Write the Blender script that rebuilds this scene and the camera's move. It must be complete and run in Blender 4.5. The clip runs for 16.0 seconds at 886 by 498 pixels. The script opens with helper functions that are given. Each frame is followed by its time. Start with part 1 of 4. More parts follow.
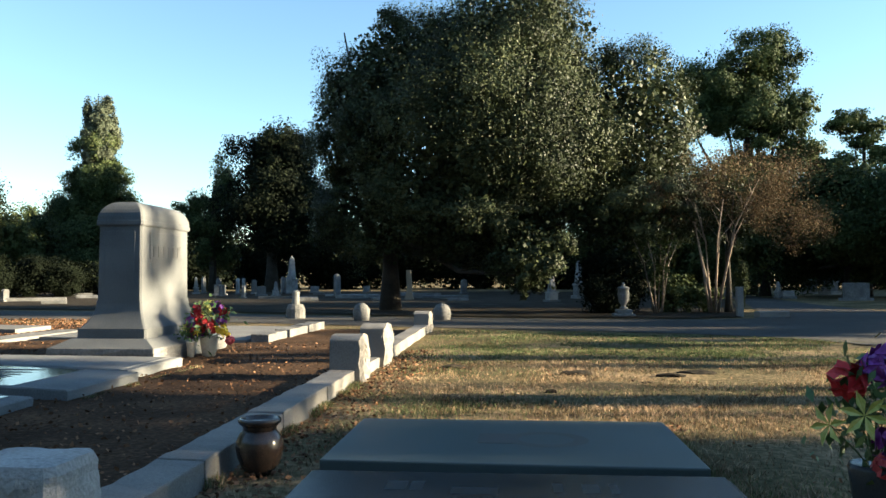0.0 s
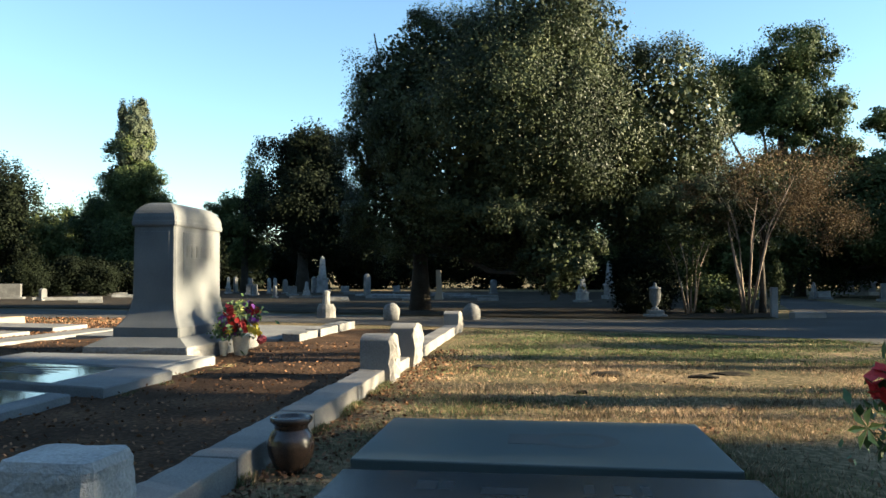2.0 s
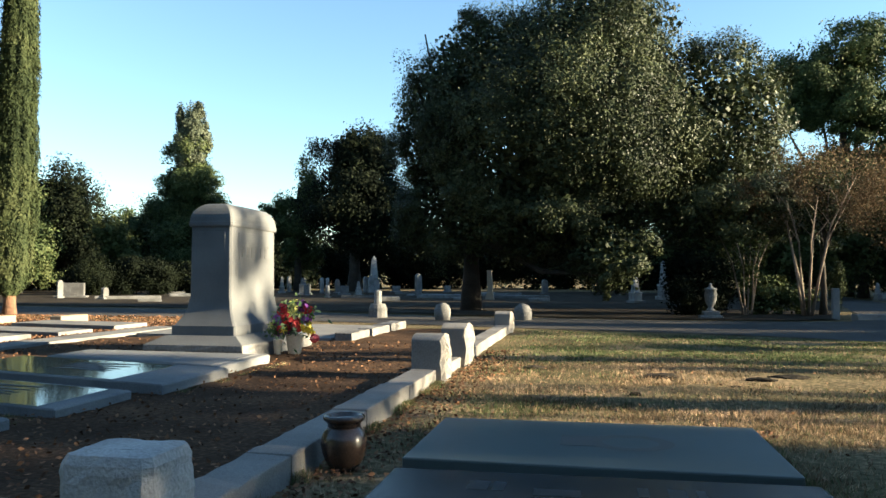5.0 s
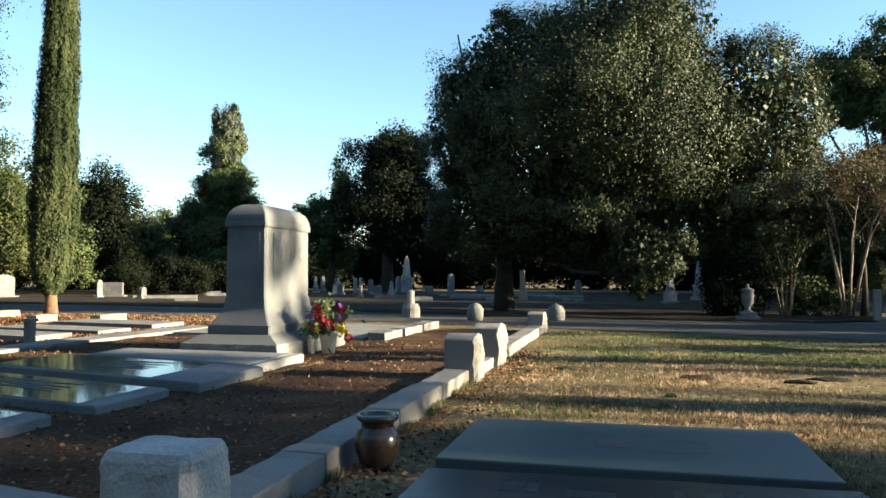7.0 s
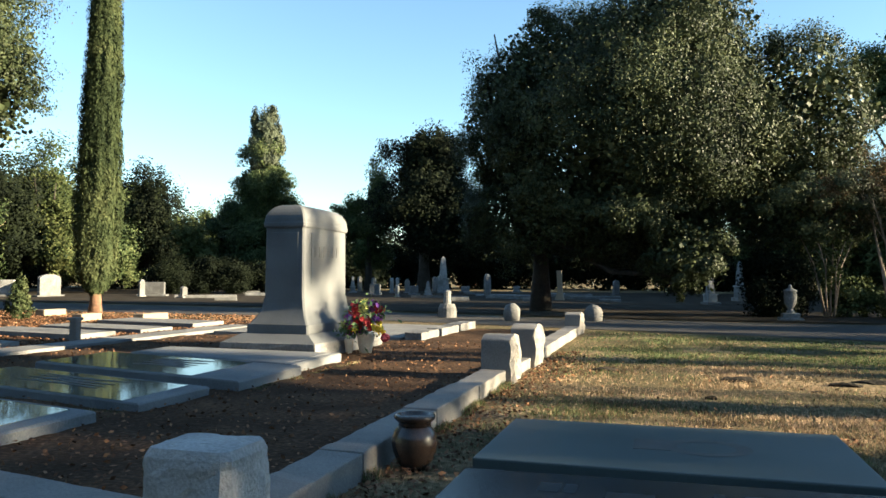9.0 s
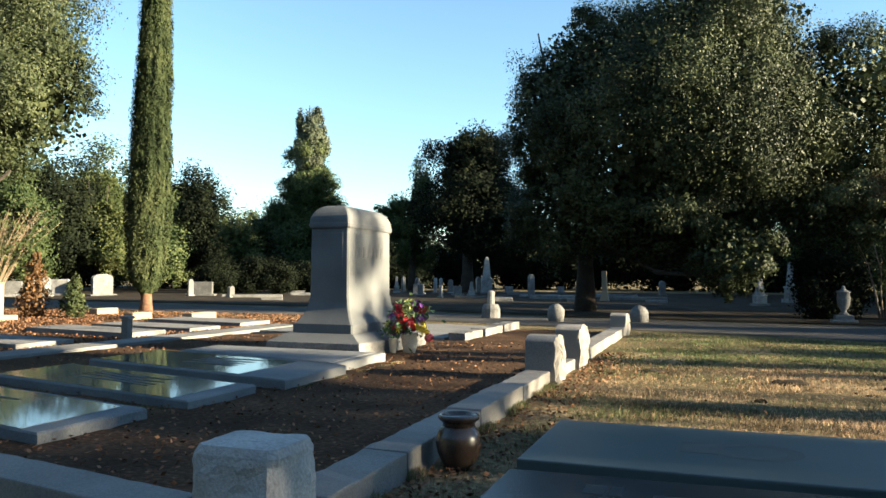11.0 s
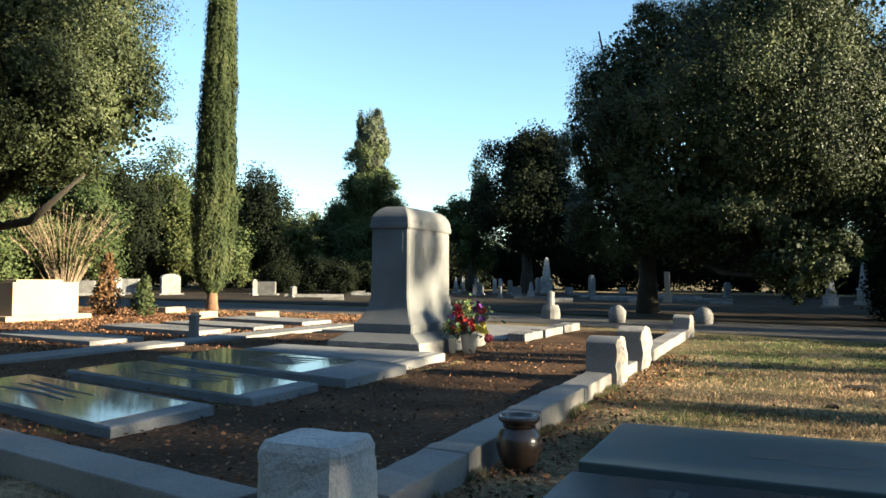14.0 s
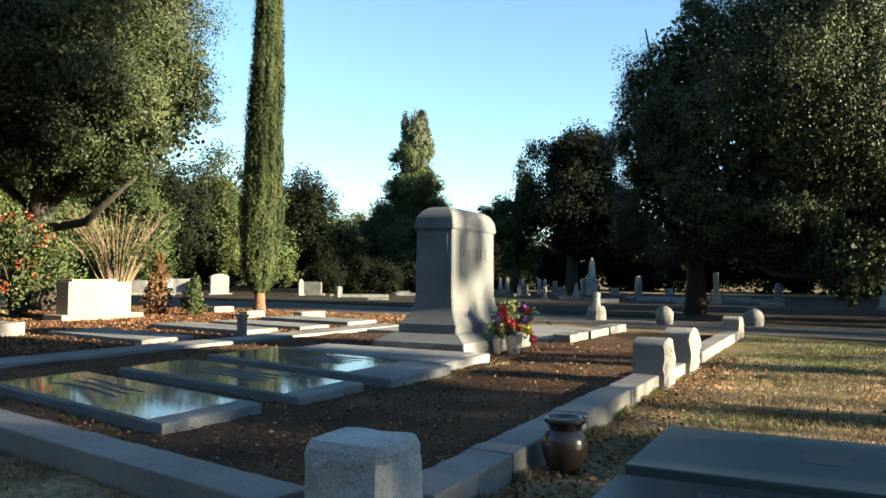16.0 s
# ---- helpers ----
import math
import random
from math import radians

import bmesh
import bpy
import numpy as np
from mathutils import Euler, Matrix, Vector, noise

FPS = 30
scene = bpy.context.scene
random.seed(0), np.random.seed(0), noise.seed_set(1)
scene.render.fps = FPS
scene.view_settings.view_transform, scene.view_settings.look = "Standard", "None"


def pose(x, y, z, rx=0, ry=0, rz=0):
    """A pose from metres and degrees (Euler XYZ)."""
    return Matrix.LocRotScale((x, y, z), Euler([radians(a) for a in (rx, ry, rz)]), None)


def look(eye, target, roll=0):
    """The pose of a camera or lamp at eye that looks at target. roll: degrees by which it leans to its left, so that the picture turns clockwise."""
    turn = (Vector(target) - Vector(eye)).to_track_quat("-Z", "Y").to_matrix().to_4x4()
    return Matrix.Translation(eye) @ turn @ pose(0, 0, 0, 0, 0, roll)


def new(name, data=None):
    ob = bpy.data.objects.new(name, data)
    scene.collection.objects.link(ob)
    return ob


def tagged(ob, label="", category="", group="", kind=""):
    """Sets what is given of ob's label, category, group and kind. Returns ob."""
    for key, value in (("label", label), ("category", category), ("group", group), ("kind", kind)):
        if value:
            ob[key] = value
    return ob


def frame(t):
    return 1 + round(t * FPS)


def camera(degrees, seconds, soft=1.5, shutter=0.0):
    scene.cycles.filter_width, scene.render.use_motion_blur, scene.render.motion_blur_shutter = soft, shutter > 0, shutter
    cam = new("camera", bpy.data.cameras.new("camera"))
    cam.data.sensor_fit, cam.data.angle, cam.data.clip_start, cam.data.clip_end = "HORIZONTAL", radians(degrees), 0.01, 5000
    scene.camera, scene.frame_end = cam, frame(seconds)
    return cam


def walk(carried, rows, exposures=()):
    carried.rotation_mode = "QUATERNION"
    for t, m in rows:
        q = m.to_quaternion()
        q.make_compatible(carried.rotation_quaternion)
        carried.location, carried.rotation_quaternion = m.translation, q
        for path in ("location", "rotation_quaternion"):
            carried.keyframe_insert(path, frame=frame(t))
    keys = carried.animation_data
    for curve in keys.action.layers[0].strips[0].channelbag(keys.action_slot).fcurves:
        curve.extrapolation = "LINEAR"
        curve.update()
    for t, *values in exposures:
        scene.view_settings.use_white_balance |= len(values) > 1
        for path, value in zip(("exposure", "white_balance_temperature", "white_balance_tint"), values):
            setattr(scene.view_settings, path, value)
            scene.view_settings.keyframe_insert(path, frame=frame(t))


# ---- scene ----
# ---- camera ----
cam = camera(58.5, 16.0, soft=1.55)
EYE_HEIGHT, ARM, PITCH, FIRST_YAW = 1.1, 0.071, 2.1, 5.1
# seconds and yaw of the slow pan to the left, on a tripod
PAN = [(0, 0.0), (0.5, 0.0), (1, 0.507), (1.5, 1.285), (2, 2.145), (2.5, 2.862), (3, 3.433), (3.5, 3.985), (4, 4.552),
       (6.5, 7.667), (7, 8.180), (7.5, 8.749), (8, 9.376), (8.5, 10.123), (9, 10.813), (11.5, 14.683), (12, 15.362),
       (12.5, 16.091), (13, 16.700), (13.5, 17.475), (14, 18.236), (14.5, 19.020), (15, 19.790), (15.5, 20.638), (16, 21.441)]


def pan_pose(turned):
    yaw = FIRST_YAW + turned
    a = radians(yaw)
    return pose(-ARM * math.sin(a), ARM * math.cos(a), EYE_HEIGHT, 90 + PITCH, 0.07 - 0.032 * turned, yaw)


walk(cam, [(t, pan_pose(y)) for t, y in PAN], exposures=[(0, 2.76, 6150, 2), (16, 2.76, 6150, 2)])

# ---- light ----
SUN_UP, SUN_TURN = 13.5, 4.0
world = bpy.data.worlds.new("world")
scene.world = world
world.use_nodes = True
wn = world.node_tree
sky = wn.nodes.new("ShaderNodeTexSky")
sky.sky_type = "NISHITA"
sky.sun_disc = False
sky.sun_elevation = radians(SUN_UP)
sky.sun_rotation = radians(90 - SUN_TURN)
sky.air_density, sky.dust_density, sky.ozone_density = 1.0, 0.0, 2.0
wn.links.new(sky.outputs["Color"], wn.nodes["Background"].inputs["Color"])
wn.nodes["Background"].inputs["Strength"].default_value = 0.05
sun = new("sun", bpy.data.lights.new("sun", "SUN"))
sun.data.energy, sun.data.angle, sun.data.color = 5.0, radians(0.6), (1.0, 0.8, 0.54)
e, a = radians(SUN_UP), radians(SUN_TURN)
sun.matrix_world = look((60 * math.cos(e) * math.cos(a), 60 * math.cos(e) * math.sin(a), 60 * math.sin(e)), (0, 0, 0))


# ---- materials ----
def material(name, colors, rough=0.8, grain=20.0, patch=1.5, bump=0.3, bump_scale=60.0, metal=0.0, spec=0.5, island=0.0,
             through_light=0.0, coat=0.0, per_object=0.0):
    """colors: dark, middle, light; patch and grain: cycles per metre of the two scales of variation."""
    m = bpy.data.materials.new(name)
    m.use_nodes = True
    t = m.node_tree
    n, link = t.nodes, t.links.new
    bsdf = n["Principled BSDF"]
    where = n.new("ShaderNodeNewGeometry")
    big, small = n.new("ShaderNodeTexNoise"), n.new("ShaderNodeTexNoise")
    big.inputs["Scale"].default_value, small.inputs["Scale"].default_value = patch, grain
    big.inputs["Detail"].default_value, small.inputs["Detail"].default_value = 4, 6
    link(where.outputs["Position"], big.inputs["Vector"])
    link(where.outputs["Position"], small.inputs["Vector"])
    add = n.new("ShaderNodeMath")
    add.operation = "ADD"
    link(big.outputs["Fac"], add.inputs[0])
    link(small.outputs["Fac"], add.inputs[1])
    last = add.outputs[0]
    for amount, node, socket in ((island, where, "Random Per Island"), (per_object, None, "Random")):
        if amount:
            node = node or n.new("ShaderNodeObjectInfo")
            mul = n.new("ShaderNodeMath")
            mul.operation = "MULTIPLY_ADD"
            mul.inputs[1].default_value = amount
            link(node.outputs[socket], mul.inputs[0])
            link(last, mul.inputs[2])
            sub = n.new("ShaderNodeMath")
            sub.operation = "SUBTRACT"
            sub.inputs[1].default_value = amount * 0.5
            link(mul.outputs[0], sub.inputs[0])
            last = sub.outputs[0]
    half = n.new("ShaderNodeMath")
    half.operation = "MULTIPLY"
    half.inputs[1].default_value = 0.5
    link(last, half.inputs[0])
    ramp = n.new("ShaderNodeValToRGB")
    ramp.color_ramp.elements[0].position, ramp.color_ramp.elements[1].position = 0.33, 0.67
    ramp.color_ramp.elements[0].color, ramp.color_ramp.elements[1].color = (*colors[0], 1), (*colors[2], 1)
    mid = ramp.color_ramp.elements.new(0.5)
    mid.color = (*colors[1], 1)
    link(half.outputs[0], ramp.inputs["Fac"])
    link(ramp.outputs["Color"], bsdf.inputs["Base Color"])
    bsdf.inputs["Roughness"].default_value = rough
    bsdf.inputs["Metallic"].default_value = metal
    bsdf.inputs["Specular IOR Level"].default_value = spec
    bsdf.inputs["Coat Weight"].default_value = coat
    if bump:
        tex, b = n.new("ShaderNodeTexNoise"), n.new("ShaderNodeBump")
        tex.inputs["Scale"].default_value, tex.inputs["Detail"].default_value = bump_scale, 5
        b.inputs["Strength"].default_value, b.inputs["Distance"].default_value = bump, 0.02
        link(where.outputs["Position"], tex.inputs["Vector"])
        link(tex.outputs["Fac"], b.inputs["Height"])
        link(b.outputs["Normal"], bsdf.inputs["Normal"])
    if through_light:
        tr, mix = n.new("ShaderNodeBsdfTranslucent"), n.new("ShaderNodeMixShader")
        mix.inputs["Fac"].default_value = through_light
        link(ramp.outputs["Color"], tr.inputs["Color"])
        link(bsdf.outputs["BSDF"], mix.inputs[1])
        link(tr.outputs["BSDF"], mix.inputs[2])
        link(mix.outputs["Shader"], n["Material Output"].inputs["Surface"])
    return m


def grey(v, warm=0.0):
    return (v * (1 + warm), v, v * (1 - warm))


GRANITE = material("pale_granite", (grey(0.105, 0.06), grey(0.165, 0.08), grey(0.225, 0.1)), 0.75, 90, 1.2, 0.25, 150, spec=0.25)
MONUMENT_STONE = material("grey_monument_granite", (grey(0.075, -0.03), grey(0.115, -0.02), grey(0.15, 0.0)), 0.75, 110, 1.6, 0.25, 160, spec=0.25)
ROUGH_GRANITE = material("rock_faced_granite", (grey(0.09, 0.03), grey(0.15, 0.04), grey(0.22, 0.05)), 0.85, 30, 3, 0.9, 28, spec=0.2)
POLISHED = material("polished_grey_granite", ((0.08, 0.09, 0.082), (0.105, 0.115, 0.105), (0.13, 0.142, 0.13)), 0.05, 180, 1.0, 0.0, 1, spec=0.55)
DARK_SLAB = material("dark_satin_granite", ((0.042, 0.055, 0.054), (0.058, 0.074, 0.072), (0.08, 0.098, 0.096)), 0.42, 160, 1.1, 0.08, 180, spec=0.35)
BLACK_SLAB = material("near_black_granite", (grey(0.02, -0.1), grey(0.03, -0.1), grey(0.045, -0.08)), 0.25, 160, 1.1, 0.04, 180, spec=0.25)
ENGRAVED = material("engraved_granite", (grey(0.05), grey(0.07), grey(0.09)), 0.8, 90, 4, 0.2)
LEDGER_SIDE = material("dressed_ledger_granite", (grey(0.1, -0.02), grey(0.15, -0.01), grey(0.2, 0.02)), 0.8, 70, 2, 0.4, 60, spec=0.2)
WORN_EMBLEM = material("worn_emblem", (grey(0.05, 0.1), grey(0.055, 0.12), grey(0.07, 0.14)), 0.5, 60, 3, 0.1, spec=0.5)
WORN_BAR = material("worn_bar", (grey(0.022, -0.1), grey(0.034, -0.1), grey(0.05, -0.08)), 0.3, 60, 3, 0.05, spec=0.25)
LETTERS = material("raised_letter_granite", (grey(0.07), grey(0.09), grey(0.11)), 0.7, 90, 4, 0.2)
CONCRETE = material("weathered_concrete", (grey(0.1, 0.02), grey(0.16, 0.03), grey(0.22, 0.04)), 0.9, 40, 1.4, 0.35, 70, spec=0.15)
MARBLE = material("old_white_marble", (grey(0.07, 0.02), grey(0.12, 0.02), grey(0.24, 0.02)), 0.7, 20, 3, 0.2, 60, per_object=0.6)
PALE_POST = material("bleached_granite", (grey(0.24, 0.05), grey(0.34, 0.06), grey(0.44, 0.07)), 0.8, 60, 3, 0.4, 70, spec=0.2)
WARM_STONE = material("pale_limestone", ((0.21, 0.155, 0.1), (0.245, 0.185, 0.125), (0.28, 0.215, 0.15)), 0.75, 60, 1, 0.15, 90)
URN_STONE = material("polished_brown_granite", ((0.02, 0.014, 0.011), (0.04, 0.026, 0.02), (0.07, 0.046, 0.036)), 0.22, 140, 6, 0.0, 1, spec=0.5)
CERAMIC = material("cream_ceramic", ((0.46, 0.36, 0.25), (0.56, 0.45, 0.32), (0.64, 0.53, 0.39)), 0.5, 30, 5, 0.1)
SOIL = material("leaf_strewn_soil", ((0.022, 0.014, 0.009), (0.056, 0.034, 0.021), (0.135, 0.078, 0.044)), 0.95, 26, 1.1, 1.0, 22, spec=0.05)
# leaf litter darkened by hand, with the shade in its colour
SHADED_MOULD = material("shade_darkened_mould", ((0.014, 0.012, 0.009), (0.034, 0.028, 0.021), (0.07, 0.055, 0.04)), 0.95, 20, 0.7, 1.0, 22, spec=0.05)
LAWN = material("thin_autumn_lawn", ((0.03, 0.034, 0.016), (0.115, 0.092, 0.05), (0.34, 0.235, 0.14)), 0.95, 18, 0.6, 1.0, 30, spec=0.04)
GREEN_BLADE = material("green_grass_blades", ((0.028, 0.042, 0.017), (0.075, 0.1, 0.038), (0.2, 0.215, 0.1)), 0.8, 6, 0.8, 0, island=0.45, through_light=0.2, spec=0.12)
DRY_BLADE = material("straw_grass_blades", ((0.05, 0.036, 0.02), (0.19, 0.135, 0.08), (0.5, 0.345, 0.22)), 0.8, 6, 0.8, 0, island=0.45, through_light=0.2, spec=0.12)
ASPHALT = material("worn_asphalt", (grey(0.042, 0.07), grey(0.06, 0.08), grey(0.085, 0.09)), 0.9, 60, 0.5, 0.5, 90, spec=0.12)
DEAD_LEAF = material("fallen_leaves", ((0.06, 0.03, 0.016), (0.105, 0.052, 0.028), (0.22, 0.115, 0.062)), 0.8, 3, 2, 0, island=1.0, spec=0.1)
BARK = material("grey_brown_bark", ((0.014, 0.011, 0.008), (0.03, 0.023, 0.017), (0.05, 0.04, 0.03)), 0.95, 20, 3, 0.9, 26)
PALE_BARK = material("smooth_pale_bark", ((0.1, 0.07, 0.05), (0.17, 0.125, 0.09), (0.25, 0.19, 0.14)), 0.8, 12, 3, 0.3, 30)

STRAW_BARK = material("sunlit_straw_bark", ((0.13, 0.09, 0.055), (0.2, 0.145, 0.095), (0.28, 0.21, 0.145)), 0.8, 12, 3, 0.3, 30)
RED_BARK = material("red_brown_bark", ((0.07, 0.035, 0.02), (0.13, 0.065, 0.036), (0.2, 0.11, 0.065)), 0.9, 14, 3, 0.8, 26)
BERRY = material("orange_berries", ((0.14, 0.025, 0.01), (0.22, 0.04, 0.012), (0.3, 0.08, 0.025)), 0.5, 20, 5, 0)


def leaf_material(name, dark, mid, light, rough=0.5, gloss=0.06):
    return material(name, (dark, mid, light), rough, 1.5, 0.35, 0, island=0.4, through_light=0.1, spec=gloss)


OAK_LEAF = leaf_material("glossy_oak_leaves", (0.01, 0.014, 0.006), (0.028, 0.037, 0.016), (0.09, 0.102, 0.048), 0.5, 0.12)
CYPRESS_LEAF = leaf_material("cypress_sprays", (0.014, 0.021, 0.01), (0.037, 0.049, 0.021), (0.075, 0.085, 0.038), 0.7)
FAR_LEAF = leaf_material("far_leaves", (0.0154, 0.0252, 0.0112), (0.0406, 0.0574, 0.0224), (0.1008, 0.1148, 0.0476), 0.6)
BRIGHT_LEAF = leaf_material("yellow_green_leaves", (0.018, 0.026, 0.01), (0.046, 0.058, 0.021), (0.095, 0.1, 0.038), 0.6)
# paler than the leaves below: low sun on the spire's top, painted in
SUNLIT_TIP_LEAF = leaf_material("sunlit_yellowing_sprays", (0.045, 0.055, 0.036), (0.085, 0.098, 0.066), (0.125, 0.138, 0.095), 0.7)
RUST_LEAF = leaf_material("rust_leaves", (0.04, 0.03, 0.018), (0.095, 0.066, 0.036), (0.19, 0.135, 0.075), 0.7)
BROWN_LEAF = leaf_material("browned_conifer", (0.06, 0.034, 0.017), (0.12, 0.068, 0.034), (0.2, 0.115, 0.055), 0.8)
# near-black evergreen: the shade on these trees is put into the leaf colour
SHADE_DARK_LEAF = leaf_material("shade_dark_evergreen", (0.004, 0.006, 0.0035), (0.008, 0.011, 0.006), (0.017, 0.022, 0.01), 0.75)
RED = material("red_petals", ((0.3, 0.01, 0.015), (0.5, 0.015, 0.02), (0.62, 0.04, 0.04)), 0.6, 40, 10, 0)
PURPLE = material("purple_petals", ((0.09, 0.012, 0.11), (0.19, 0.03, 0.23), (0.3, 0.08, 0.36)), 0.6, 40, 10, 0)
YELLOW = material("yellow_petals", ((0.65, 0.45, 0.03), (0.8, 0.6, 0.06), (0.85, 0.7, 0.15)), 0.6, 40, 10, 0)
LIME = material("pale_green_petals", ((0.3, 0.3, 0.06), (0.46, 0.45, 0.11), (0.6, 0.56, 0.2)), 0.6, 40, 10, 0)
PINK = material("pink_petals", ((0.4, 0.03, 0.04), (0.5, 0.06, 0.07), (0.58, 0.12, 0.12)), 0.6, 40, 10, 0)
STEM = material("green_stems", ((0.03, 0.06, 0.015), (0.06, 0.11, 0.03), (0.1, 0.16, 0.05)), 0.6, 20, 5, 0)


# ---- building helpers ----
def empty(name, place=(0, 0, 0), turn=0.0):
    ob = new(name)
    ob.empty_display_size = 0.2
    ob.matrix_basis = pose(*place, 0, 0, turn)
    return ob


def finish(bm, name, mat, smooth=False):
    me = bpy.data.meshes.new(name)
    bmesh.ops.recalc_face_normals(bm, faces=bm.faces)
    if smooth:
        for f in bm.faces:
            f.smooth = True
    bm.to_mesh(me)
    bm.free()
    me.materials.append(mat)
    return me


def part(name, bm, mat, parent=None, label="", smooth=False):
    ob = new(name, finish(bm, name, mat, smooth))
    if parent:
        ob.parent = parent
    return tagged(ob, label)


def structure(name, bm, mat, label, category, smooth=False):
    return tagged(part(name, bm, mat, None, label, smooth), category=category, kind="structure")


def outline(bm, pts, z0, z1, bevel=0.0, seg=2):
    """A prism over the plan's points."""
    low = [bm.verts.new((x, y, z0)) for x, y in pts]
    top = [bm.verts.new((x, y, z1)) for x, y in pts]
    n = len(pts)
    faces = [bm.faces.new(low[::-1]), bm.faces.new(top)]
    faces += [bm.faces.new((low[i], low[(i + 1) % n], top[(i + 1) % n], top[i])) for i in range(n)]
    if bevel:
        edges = list({ed for f in faces[1:] for ed in f.edges if not all(v in low for v in ed.verts)})
        bmesh.ops.bevel(bm, geom=edges, offset=bevel, segments=seg, profile=0.6, affect="EDGES")
    return bm


def block(x0, x1, y0, y1, z0, z1, bevel=0.012, seg=2):
    return outline(bmesh.new(), [(x0, y0), (x1, y0), (x1, y1), (x0, y1)], z0, z1, bevel, seg)


def roughen(bm, cuts, amount, scale=6.0, seed=0.0, only=None):
    """Cuts a mesh finer and pushes its points about, as hammer-dressed stone."""
    bmesh.ops.subdivide_edges(bm, edges=bm.edges[:], cuts=cuts, use_grid_fill=True)
    bm.normal_update()
    for v in bm.verts:
        if only is None or only(v):
            d = noise.noise(v.co * scale + Vector((seed, seed * 0.7, 0))) + 0.5 * noise.noise(v.co * scale * 2.7 + Vector((0, seed, 0)))
            v.co += v.normal * d * amount
    return bm


def lathe(profile, seg=28, cx=0.0, cy=0.0, cz=0.0, bm=None):
    bm = bm or bmesh.new()
    rings = []
    for r, z in profile:
        rings.append([bm.verts.new((cx + r * math.cos(2 * math.pi * i / seg), cy + r * math.sin(2 * math.pi * i / seg), cz + z)) for i in range(seg)])
    for a_, b_ in zip(rings, rings[1:]):
        for i in range(seg):
            bm.faces.new((a_[i], a_[(i + 1) % seg], b_[(i + 1) % seg], b_[i]))
    bm.faces.new(rings[0][::-1])
    bm.faces.new(rings[-1])
    return bm


def tube(bm, pts, radii, seg=8):
    rings = []
    for i, p in enumerate(pts):
        p = Vector(p)
        d = (Vector(pts[min(i + 1, len(pts) - 1)]) - Vector(pts[max(i - 1, 0)])).normalized()
        u = d.orthogonal().normalized()
        w = d.cross(u)
        rings.append([bm.verts.new(p + (u * math.cos(2 * math.pi * k / seg) + w * math.sin(2 * math.pi * k / seg)) * radii[i]) for k in range(seg)])
    for a_, b_ in zip(rings, rings[1:]):
        for k in range(seg):
            j = (k + 1) % seg
            best = min(range(seg), key=lambda s: (a_[0].co - b_[s].co).length) if seg < 9 else 0
            bm.faces.new((a_[k], a_[j], b_[(j + best) % seg], b_[(k + best) % seg]))
    bm.faces.new(rings[0][::-1])
    bm.faces.new(rings[-1])
    return bm


def loft(sections, bm=None):
    """Rings of equally many points, bottom to top, closed at both ends."""
    bm = bm or bmesh.new()
    rings = [[bm.verts.new(p) for p in ring] for ring in sections]
    n = len(rings[0])
    for a_, b_ in zip(rings, rings[1:]):
        for i in range(n):
            bm.faces.new((a_[i], a_[(i + 1) % n], b_[(i + 1) % n], b_[i]))
    bm.faces.new(rings[0][::-1])
    bm.faces.new(rings[-1])
    return bm


def quads_mesh(name, verts, mat, corners=4):
    """A mesh of loose faces from an array of points, corners by corners."""
    count = len(verts) // corners
    me = bpy.data.meshes.new(name)
    me.vertices.add(len(verts))
    me.vertices.foreach_set("co", np.asarray(verts, np.float32).ravel())
    me.loops.add(len(verts))
    me.loops.foreach_set("vertex_index", np.arange(len(verts), dtype=np.int32))
    me.polygons.add(count)
    me.polygons.foreach_set("loop_start", np.arange(0, len(verts), corners, dtype=np.int32))
    me.update(calc_edges=True)
    me.materials.append(mat)
    return me


def leaf_quads(rng, centres, size, flat=0.0, slim=0.55, upright=1.0, out=None, turn=0.9):
    """Loose leaves; with out, their faces are turned outward from the bough, as leaves turn to the light."""
    n = len(centres)
    if out is not None:
        face = out * turn + rng.normal(size=(n, 3)) * 0.4
        face /= np.linalg.norm(face, axis=1, keepdims=True)
        u = rng.normal(size=(n, 3))
        u[:, 2] *= upright
        u -= face * (face * u).sum(1, keepdims=True)
        u /= np.linalg.norm(u, axis=1, keepdims=True)
        w = np.cross(face, u)
        s = size * rng.uniform(0.6, 1.35, (n, 1))
        u, w = u * s * 0.5, w * s * 0.5 * slim
        return np.stack([centres - u, centres - w, centres + u, centres + w], 1).reshape(-1, 3)
    u = rng.normal(size=(n, 3))
    u[:, 2] *= (1 - flat) * upright
    u /= np.linalg.norm(u, axis=1, keepdims=True)
    w = rng.normal(size=(n, 3))
    if flat:
        w[:, 2] *= 1 - flat
    w -= u * (u * w).sum(1, keepdims=True)
    w /= np.linalg.norm(w, axis=1, keepdims=True)
    s = size * rng.uniform(0.6, 1.35, (n, 1))
    u, w = u * s * 0.5, w * s * 0.5 * slim
    return np.stack([centres - u, centres - w, centres + u, centres + w], 1).reshape(-1, 3)


